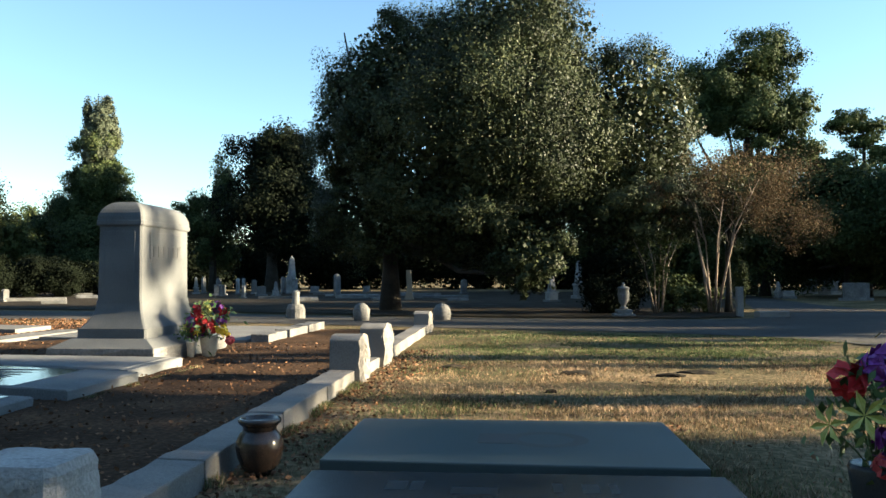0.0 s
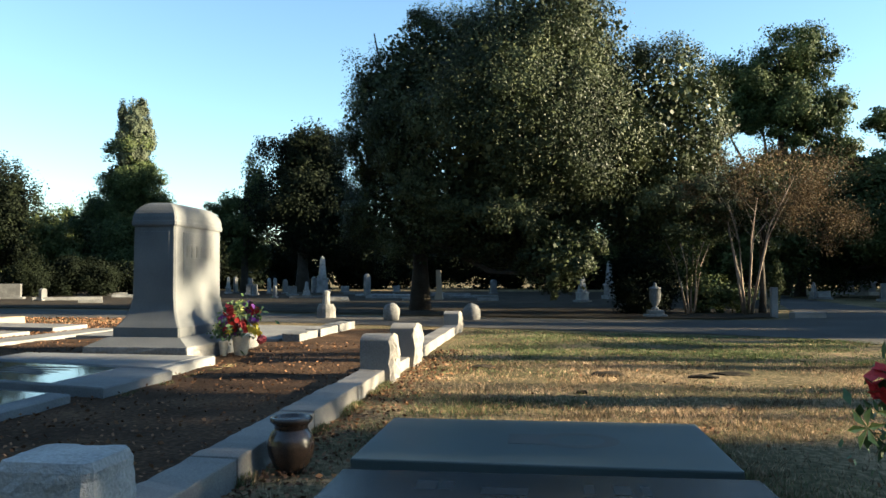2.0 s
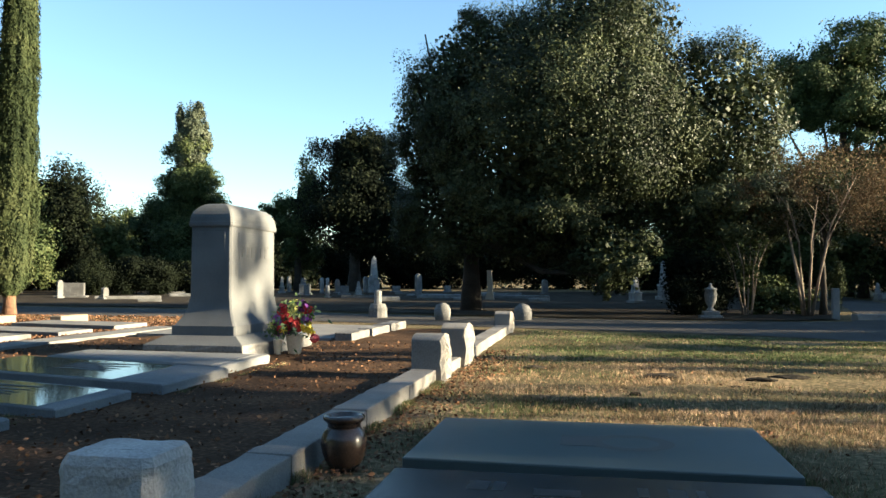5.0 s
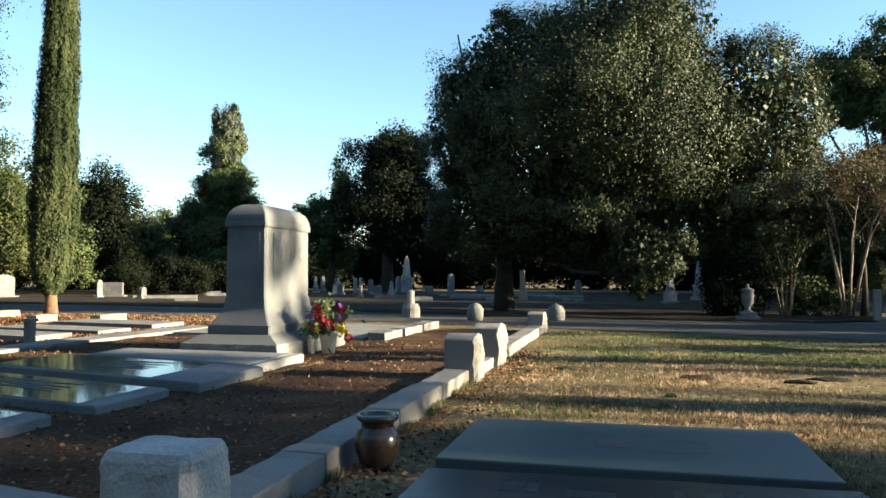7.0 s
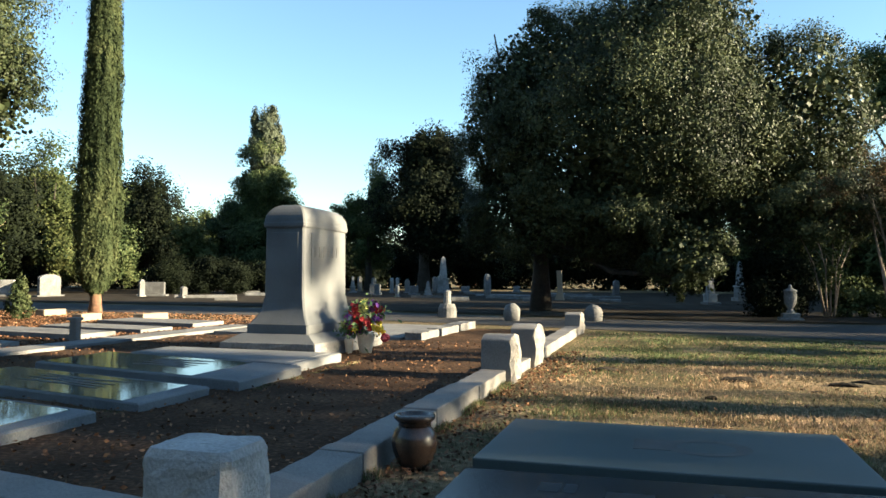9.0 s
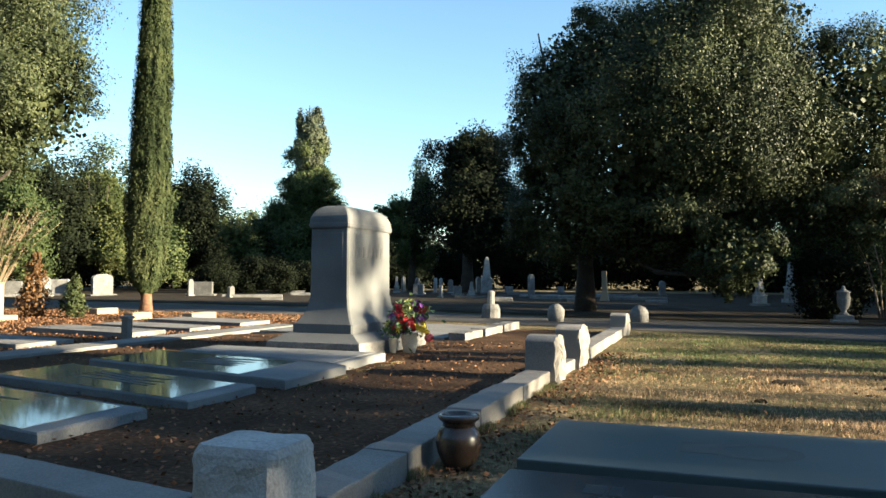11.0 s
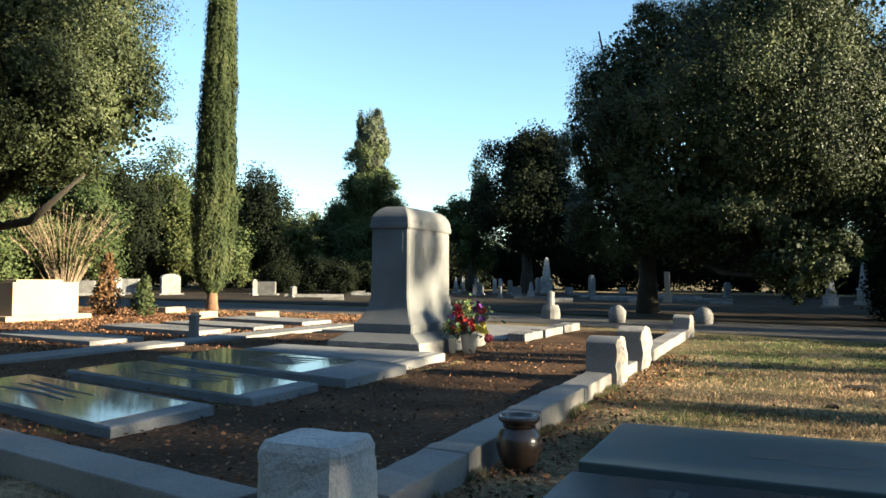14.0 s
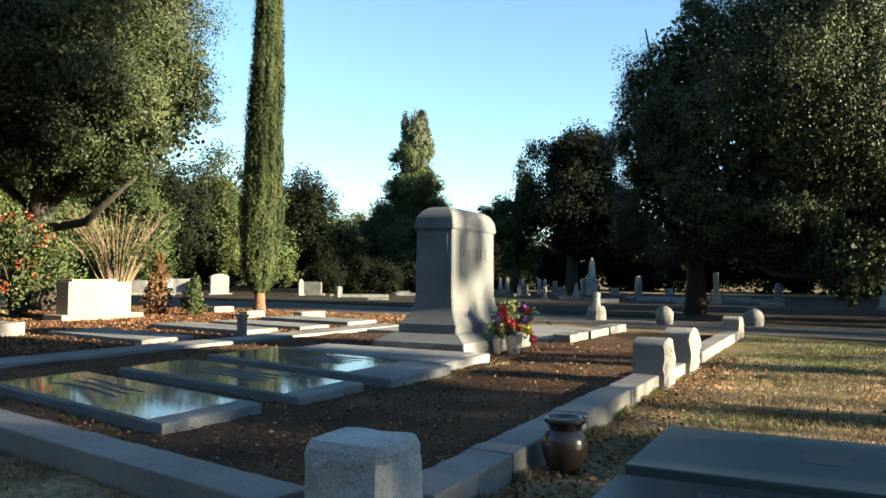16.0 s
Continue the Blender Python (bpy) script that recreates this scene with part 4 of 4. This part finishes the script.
def cypress(place, height, lean):
    """A tight column of upright sprays, slightly fluted, over a short bare trunk."""
    rng = np.random.default_rng(12)
    base = empty("cypress", place)
    zs = np.array([0.55, 0.8, 1.3, 2.2, 3.6, 6.0, 10.0, 13.0, 15.0, height])
    rs = np.array([0.14, 0.38, 0.56, 0.63, 0.63, 0.57, 0.42, 0.3, 0.17, 0.02])

    def shell(n, inner, outer):
        z = rng.uniform(0.55, height, int(n * 2.2))
        r = np.interp(z, zs, rs)
        z = z[rng.random(len(z)) < r / 0.63][:n]
        r = np.interp(z, zs, rs)
        a_ = rng.random(len(z)) * 2 * math.pi
        flute = np.array([noise.noise((math.cos(q) * 2.6, math.sin(q) * 2.6, p * 0.8)) + 0.7 * noise.noise((math.cos(q) * 6, math.sin(q) * 6, p * 2.6)) for q, p in zip(a_, z)])
        r = r * (1 + 0.2 * flute) * rng.uniform(inner, outer, len(z))
        way = np.stack([np.cos(a_), np.sin(a_), 0.25 + 0 * a_], 1)
        return np.stack([r * np.cos(a_) + lean * z / height, r * np.sin(a_), z], 1), way
    pts_, ways = shell(52000, 0.86, 1.04)
    deep, deep_ways = shell(14000, 0.6, 0.85)
    v = np.concatenate([leaf_quads(rng, pts_, 0.1, slim=0.3, upright=4.0, out=ways, turn=1.1), leaf_quads(rng, deep, 0.2, slim=0.6, upright=3.0, out=deep_ways, turn=1.4)])
    ob = new("crown", quads_mesh("crown", v, CYPRESS_LEAF))
    ob.parent = base
    bm = bmesh.new()
    tube(bm, [(0, 0, -0.15), (0.02, 0, 0.3), (0, 0.02, 0.9), (lean * 0.4, 0, 6)], [0.24, 0.17, 0.14, 0.05], 12)
    for k in range(4):
        a_ = k * 1.6 + 0.4
        tube(bm, [(0.03 * math.cos(a_), 0.03 * math.sin(a_), 0.3), (0.2 * math.cos(a_), 0.2 * math.sin(a_), 0.75), (0.3 * math.cos(a_), 0.3 * math.sin(a_), 1.3)], [0.06, 0.05, 0.03], 7)
    part("trunk", bm, RED_BARK, base, smooth=True)
    return tagged(base, "tall narrow columnar cypress lit from the side", "tree")


cypress(spot(39.55, 26), 16.0, 0.3)
tree("oak_tree", "broad leafy oak with low hanging boughs behind the wide monument", spot(53.5, 27),
     [(1.0, 0, 8.0, 4.6, 4.5, 3.6), (3.4, 0, 5.8, 2.6, 3.0, 2.4), (-3, 0, 7, 4, 4, 4), (0.5, 0, 4.9, 3.4, 3.2, 1.6), (2.2, 0, 10.5, 3.4, 3.4, 2.6)],
     OAK_LEAF, 1900, 120, 0.086, (0.4, 3.0), seed=13, limbs=8, spread=0.17, inner=0.64, core=0.8)
tree("poplar", "tall pale-topped spire of a conifer above the far trees", spot(28.6, 72),
     [(-0.3, 0, 11.3, 2.1, 2.0, 1.9), (-0.5, 0, 9.4, 2.8, 2.5, 2.1), (-0.5, 0, 7.0, 3.8, 3, 2.8), (0, 0, 3.4, 4.6, 3.5, 3)],
     FAR_LEAF, 900, 80, 0.2, (0.4, 3), seed=14, limbs=2, spread=0.26, core=0.55,
     tip=([(0, 0, 14.7, 1.25, 1.25, 2.2), (0, 0, 12.6, 1.5, 1.5, 2.4)], SUNLIT_TIP_LEAF, "pale yellowing top, the last sun put into its leaf colour"))
# the dome's shade comes partly from its near-black leaf colour
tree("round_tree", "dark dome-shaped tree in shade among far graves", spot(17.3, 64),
     [(0, 0, 10.3, 3.5, 3.4, 3.4), (0.0, 0, 6.8, 4.8, 4.4, 3.4), (2.8, 0, 5.0, 4.0, 4, 3)], SHADE_DARK_LEAF, 1100, 80, 0.22, (0.5, 3), seed=15, spread=0.24, inner=0.5, core=0.6)
tree("far_tree", "olive tree with feathery boughs beside the dark dome", spot(21.3, 68),
     [(0.6, 0, 8.0, 1.7, 1.8, 3.2), (-1.6, 0, 6.2, 1.8, 1.8, 1.9), (0, 0, 4.0, 2.6, 2.4, 2.6)], FAR_LEAF, 420, 70, 0.2, (0.35, 3), seed=16, spread=0.26, inner=0.4, core=0.4)
FAR = [(36.4, 58, 5.2, 2.7, 4.0), (38.6, 60, 5.0, 3.2, 4.1), (32.2, 66, 4.0, 2.8, 2.7), (42.6, 52, 5.5, 3.2, 3.4), (45.4, 50, 4.6, 3.2, 3.4), (49, 48, 4.4, 3.4, 3.6), (54, 50, 5, 4, 4), (60, 46, 5, 4, 4)]
for k, (az, d, z, r, rz) in enumerate(FAR):
    tree("far_tree", "dark green leafy tree in the far row", spot(az, d * 1.2), [(0, 0, z * 1.2, r * 1.2, r, rz * 1.2), (r * 0.7, 0, z * 0.74, r, r, rz * 0.84), (-r * 0.8, 0, z * 0.66, r, r, rz * 0.84)],
         (SHADE_DARK_LEAF, FAR_LEAF, FAR_LEAF, BRIGHT_LEAF)[k % 4], 700, 56, 0.21, (0.3, 2.5), seed=20 + k, spread=0.24, inner=0.5, core=0.6, group="far row of trees")
for k, (az, d, z, r, rz, m) in enumerate(((41.8, 57, 3.2, 2.0, 2.1, BRIGHT_LEAF), (33.6, 62, 4.0, 1.7, 1.8, BRIGHT_LEAF), (39, 60, 3.1, 2.4, 2.4, FAR_LEAF))):
    tree("small_tree", "small sunlit yellow-green tree before the far row", spot(az, d), [(0, 0, z, r, r, rz), (0.5 * r, 0, z * 0.7, r * 0.7, r, rz * 0.7)],
         m, 150, 30, 0.22, (0.12, 1.4), seed=40 + k, spread=0.3, core=0.6)
tree("pine_tree", "tall clumpy pine with gaps of sky", spot(-16.0, 56),
     [(-2.0, 0, 14.0, 2.8, 2.8, 2.6), (1.2, 0, 15.3, 2.7, 2.8, 2.5), (-2.9, 0, 11.6, 2.2, 2, 1.8), (-0.4, 0, 13.0, 2.6, 2.4, 2.4), (0.6, 0, 11.6, 2.6, 2.6, 1.9), (2.8, 0, 11.6, 1.9, 2, 1.9), (3.6, 0, 9.0, 2.2, 2.2, 1.4), (0.8, 0, 8.6, 2.4, 2.4, 1.6), (5.2, 0, 7.6, 1.7, 2, 1.2)],
     FAR_LEAF, 1100, 80, 0.18, (0.45, 6), seed=50, limbs=8, spread=0.26, inner=0.45, core=0.45)
tree("pine_tree", "thin clumpy pine with open boughs", spot(-23.0, 54),
     [(-0.4, 0, 10.4, 1.9, 1.9, 1.0), (0.8, 0, 8.8, 1.9, 2, 1.1), (-1.4, 0, 7.6, 1.7, 2, 1.1), (0.5, 0, 6.2, 2.4, 2.4, 1.5), (-3, 0, 6.6, 1.8, 2, 1.6)],
     FAR_LEAF, 460, 70, 0.18, (0.3, 4), seed=51, limbs=6, spread=0.3, inner=0.3, core=0)
for k, (az, d, z, r, rz) in enumerate(((-12.0, 46, 4.2, 3.2, 3.6), (-17.0, 52, 4.6, 4.2, 4.0), (-22.0, 50, 4.2, 3.8, 3.2), (-27, 46, 4.4, 3.6, 3.8), (-7, 58, 5, 4, 4))):
    tree("far_tree", "shaded leafy tree beyond the drive", spot(az, d), [(0, 0, z, r, r, rz), (r * 0.6, 0, z * 0.7, r, r, rz * 0.7)], (BRIGHT_LEAF, FAR_LEAF)[k % 2],
         640, 70, 0.2, (0.3, 2.5), seed=60 + k, spread=0.24, inner=0.5, core=0.6, group="far row of trees")


# added out of sight behind the oak, to keep sun off the dome tree
tree("far_tree", "unseen tall tree added behind the oak to shade the dome tree", (0.5, 63.5, 0), [(0, 0, 12.5, 5, 5, 6), (0, 0, 5.5, 5.5, 5, 5), (-1, 0, 9, 5, 5, 5)], SHADE_DARK_LEAF, 500, 40, 0.3, (0.4, 4), seed=66, spread=0.28, core=0.85)


def many_stemmed(name, label, place, stems, height, reach, blobs, leaf, clumps, per, size, seed, bark=PALE_BARK, r0=0.045):
    rng = np.random.default_rng(seed)
    base = empty(name, place)
    for k in range(stems):
        a_ = 2 * math.pi * (k + rng.random() * 0.6) / stems
        out = reach * rng.uniform(0.5, 1.0)
        h = height * rng.uniform(0.85, 1.1)
        c, s = math.cos(a_), math.sin(a_)
        bm = bmesh.new()
        line = [(0.1 * c, 0.1 * s, -0.1), (0.1 * c + 0.18 * out * c, 0.18 * out * s + 0.1 * s, h * 0.3), (0.5 * out * c + 0.05 * math.sin(k * 2), 0.5 * out * s, h * 0.65), (out * c, out * s, h)]
        tube(bm, line, [r0 * 1.3, r0, r0 * 0.7, r0 * 0.25], 7)
        for j in range(3):
            p = Vector(line[2]).lerp(Vector(line[3]), j / 3)
            q = p + Vector((rng.normal() * 0.5, rng.normal() * 0.5, 0.5 + rng.random() * 0.5)) * height * 0.22
            tube(bm, [p, p.lerp(q, 0.5) + Vector((0.03, 0, 0)), q], [r0 * 0.4, r0 * 0.28, r0 * 0.1], 5)
        part("stem", bm, bark, base, smooth=True)
    pts_, _ = crown_points(rng, blobs, clumps, per, 0.3, 0.3)
    ob = new("crown", quads_mesh("crown", leaf_quads(rng, pts_, size), leaf))
    ob.parent = base
    return tagged(base, label, "tree")


many_stemmed("crepe_myrtle", "many-stemmed crepe myrtle with thin rust autumn leaves", (6.1, 25.0, 0), 7, 3.9, 1.6,
             [(0.9, 0, 3.9, 2.4, 2.0, 1.3), (-0.8, 0, 3.5, 1.5, 1.6, 1.1), (2.2, 0, 3.1, 1.4, 1.5, 1.1)], RUST_LEAF, 400, 60, 0.055, 70, r0=0.036)
many_stemmed("thin_shrub", "thin upright shrub with sparse green and yellow leaves", (4.4, 24.9, 0), 6, 2.2, 0.9,
             [(0, 0, 1.9, 0.8, 0.8, 1.0)], BRIGHT_LEAF, 60, 22, 0.10, 71, r0=0.025)
many_stemmed("bare_shrub", "fan of bare pale branches with yellowing leaves", spot(48.9, 28), 70, 3.1, 2.3,
             [(0.4, 0, 2.2, 1.9, 1.6, 0.8), (-1.8, 0, 2.0, 1.2, 1.2, 1.3)], BRIGHT_LEAF, 90, 22, 0.1, 72, bark=STRAW_BARK, r0=0.011)
berry_bush = many_stemmed("berry_bush", "dark bush with red-orange berries at the tree's foot", spot(54.6, 22), 8, 2.2, 1.4,
                          [(0, 0, 1.4, 1.3, 1.2, 1.2)], FAR_LEAF, 160, 30, 0.11, 73, bark=BARK)
rng = np.random.default_rng(74)
ob = new("berries", quads_mesh("berries", leaf_quads(rng, crown_points(rng, [(0.2, -0.2, 1.5, 1.2, 1.1, 1.0)], 26, 14, 0.16, 0.8)[0], 0.06, slim=0.9), BERRY))
ob.parent = berry_bush
tagged(ob, "clusters of orange-red berries")


def bush(name, label, place, blobs, leaf, clumps, per, size, seed):
    rng = np.random.default_rng(seed)
    base = empty(name, place)
    pts_, ways = crown_points(rng, blobs, clumps, per, 0.26, 0.7)
    v = leaf_quads(rng, pts_, size, out=ways)
    ob = new("foliage", quads_mesh("foliage", np.concatenate([v, core_quads(rng, blobs, 0.9)]), leaf))
    ob.parent = base
    bm = bmesh.new()
    tube(bm, [(0, 0, -0.1), (0.02, 0, 0.25), (0, 0.02, 0.6)], [0.05, 0.04, 0.02], 7)
    part("stem", bm, BARK, base)
    return tagged(base, label, "bush")


tree("slim_tree", "slim dark-trunked young tree behind the crepe myrtle", (6.75, 25.8, 0), [(0, 0, 3.6, 1.0, 1.0, 1.0), (0.3, 0, 2.6, 0.6, 0.6, 0.6)], OAK_LEAF, 60, 30, 0.12, (0.11, 2.0), seed=75, limbs=3, spread=0.3, core=0.4)
bush("column_shrub", "narrow upright green shrub by the drive's bend", (7.6, 27.5, 0), [(0, 0, 0.9, 0.25, 0.25, 0.9)], CYPRESS_LEAF, 50, 26, 0.08, 76)
b = empty("kerb_block", (7.2, 23.0, 0), 20)
part("stone", roughen(block(-0.5, 0.5, -0.14, 0.14, -0.05, 0.16, 0.03), 3, 0.012, 7), CONCRETE, b)
tagged(b, "low pale kerb stone at the tip of the drive's island", "kerb")
bush("clipped_bush", "dark rounded evergreen bush by the drive", (3.0, 25.2, 0), [(0, 0, 0.85, 1.15, 1.1, 1.1)], SHADE_DARK_LEAF, 420, 40, 0.08, 80)
bush("low_shrub", "low leafy shrub under the crepe myrtle", (5.0, 25.6, 0), [(0, 0, 0.6, 0.9, 0.7, 0.7), (0.9, 0.2, 0.45, 0.7, 0.6, 0.5)], FAR_LEAF, 100, 30, 0.11, 81)
bush("conifer_shrub", "small browned conical conifer beside the wide monument", (-16.6, 15.9, 0), [(0, 0, 0.5, 0.42, 0.42, 0.5), (0, 0, 1.0, 0.28, 0.28, 0.5), (0, 0, 1.4, 0.16, 0.16, 0.35)], BROWN_LEAF, 120, 30, 0.06, 82)
bush("conifer_shrub", "small green conical conifer beside the wide monument", (-15.6, 16.2, 0), [(0, 0, 0.35, 0.36, 0.36, 0.4), (0, 0, 0.75, 0.22, 0.22, 0.35), (0, 0, 1.0, 0.1, 0.1, 0.2)], CYPRESS_LEAF, 100, 30, 0.06, 83)
for k, (az, d) in enumerate(((35.0, 53), (33.0, 53), (31.0, 53), (29.0, 54))):
    bush("hedge_bush", "dark clipped hedge bush before the far trees", spot(az, d), [(0, 0, 1.1, 1.6, 1.2, 1.25)], SHADE_DARK_LEAF, 220, 50, 0.1, 90 + k)


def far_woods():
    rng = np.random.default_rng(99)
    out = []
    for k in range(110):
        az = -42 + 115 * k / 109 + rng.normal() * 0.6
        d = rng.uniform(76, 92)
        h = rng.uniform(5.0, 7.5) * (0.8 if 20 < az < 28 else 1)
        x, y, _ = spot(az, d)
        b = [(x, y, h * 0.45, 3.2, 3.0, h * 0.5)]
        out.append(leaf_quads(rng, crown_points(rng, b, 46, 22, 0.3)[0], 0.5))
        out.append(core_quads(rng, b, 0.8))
    tagged(new("far_woods", quads_mesh("far_woods", np.concatenate(out), SHADE_DARK_LEAF)), "dense dark woods closing the cemetery", "woods", kind="stuff")


far_woods()

# trees to the east that shade the plot
EAST = [((30, 2, 0), [(0, -6, 8, 3.5, 5, 5), (0, -0.8, 8.4, 3.5, 4.2, 5), (0, 2.0, 8.2, 3, 1.6, 4.6), (0, 5.8, 4.0, 3, 5.4, 2.75)], 500, 0.55),
        ((30, 6.4, 0), [(0, 0, 8.0, 1.8, 1.5, 3.6)], 105, 0),
        ((30.5, 9.4, 0), [(0, -0.4, 9.7, 1.8, 2.5, 2.1), (0, 1.3, 10.4, 1.6, 1.0, 2.0)], 260, 0.6),
        ((30, 9.7, 0), [(0, 3.1, 7.0, 1.4, 0.8, 2.2), (0, -0.45, 7.4, 1.4, 0.4, 1.5)], 26, 0),
        ((31, 17.5, 0), [(0, -2.2, 7.0, 1.6, 0.8, 0.7), (0, 0.4, 6.6, 2.2, 2.2, 1.6), (0, 3.8, 6.2, 2.6, 2.8, 2.4), (0, 2.6, 3.4, 3, 3.4, 2.0)], 150, 0.45),
        ((34, 28, 0), [(0, -4.6, 5, 3, 2.6, 4.6), (0, -2, 5, 3, 5, 4.8), (0, 6, 5.2, 3, 5, 4.9), (0, 2, 2.5, 3, 9, 2.5)], 300, 0.55)]
for k, (place, blobs, clumps, core) in enumerate(EAST):
    tree("shade_tree", "leafy tree to the east of the graves", place, blobs, OAK_LEAF, clumps, 26, 0.34, (0.35, 2.2), seed=110 + k, spread=0.3, core=core, group="trees to the east")
# a thin-leaved tree whose shadow dapples the monument
tree("shade_tree", "tall thin tree to the east of the graves", (32, 14.0, 0), [(0, -0.7, 9.9, 0.7, 1.0, 1.5)], OAK_LEAF, 24, 22, 0.26, (0.07, 2.5), seed=120, limbs=3,
     spread=0.3, core=0, group="trees to the east")
# invented high crown, out of view, that darkens the left oak's near side
tree("shade_tree", "unseen high crown added in the east to shade the left oak", (32.5, 15.0, 0), [(0, 0, 22.0, 3.0, 4.2, 6.0)], OAK_LEAF, 420, 26, 0.34, (0.05, 12), seed=122, limbs=4,
     spread=0.3, core=0.9, group="trees to the east")
# out of view, added to hold skylight off the left oak
tree("shade_tree", "unseen broad tree added in the west to block skylight", spot(69, 21), [(0, 0, 7, 4.5, 4.5, 4), (0, 0, 3.5, 4, 4, 2.5)], OAK_LEAF, 420, 30, 0.32, (0.4, 2.5), seed=121, spread=0.25, core=0.7)


def closing_woods():
    """Unseen woods added east, south and west, behind the tripod, to cut skylight and sun."""
    rng = np.random.default_rng(130)
    ring = [(spot(az, rng.uniform(30, 36)), rng.uniform(12, 17)) for az in range(112, 254, 6)]
    ring += [(spot(az, rng.uniform(46, 54)), rng.uniform(12, 16)) for az in range(70, 112, 6)]
    ring += [((rng.uniform(40, 47), y, 0), rng.uniform(13, 17)) for y in (34, 37, 47, 51, 55, 58, 61, 64, 67, 70, 74, 78, 82, 86)]
    out = []
    for (x, y, _), h in ring:
        b = [(x, y, h * 0.55, 3.4, 3.4, h * 0.46), (x, y, h * 0.25, 3.2, 3.2, h * 0.25)]
        out.append(leaf_quads(rng, crown_points(rng, b, 60, 16, 0.3)[0], 0.7))
        out.append(core_quads(rng, b, 0.85))
    tagged(new("closing_woods", quads_mesh("closing_woods", np.concatenate(out), FAR_LEAF)), "unseen tall leafy woods added round the cemetery to block light", "woods", kind="stuff")


closing_woods()
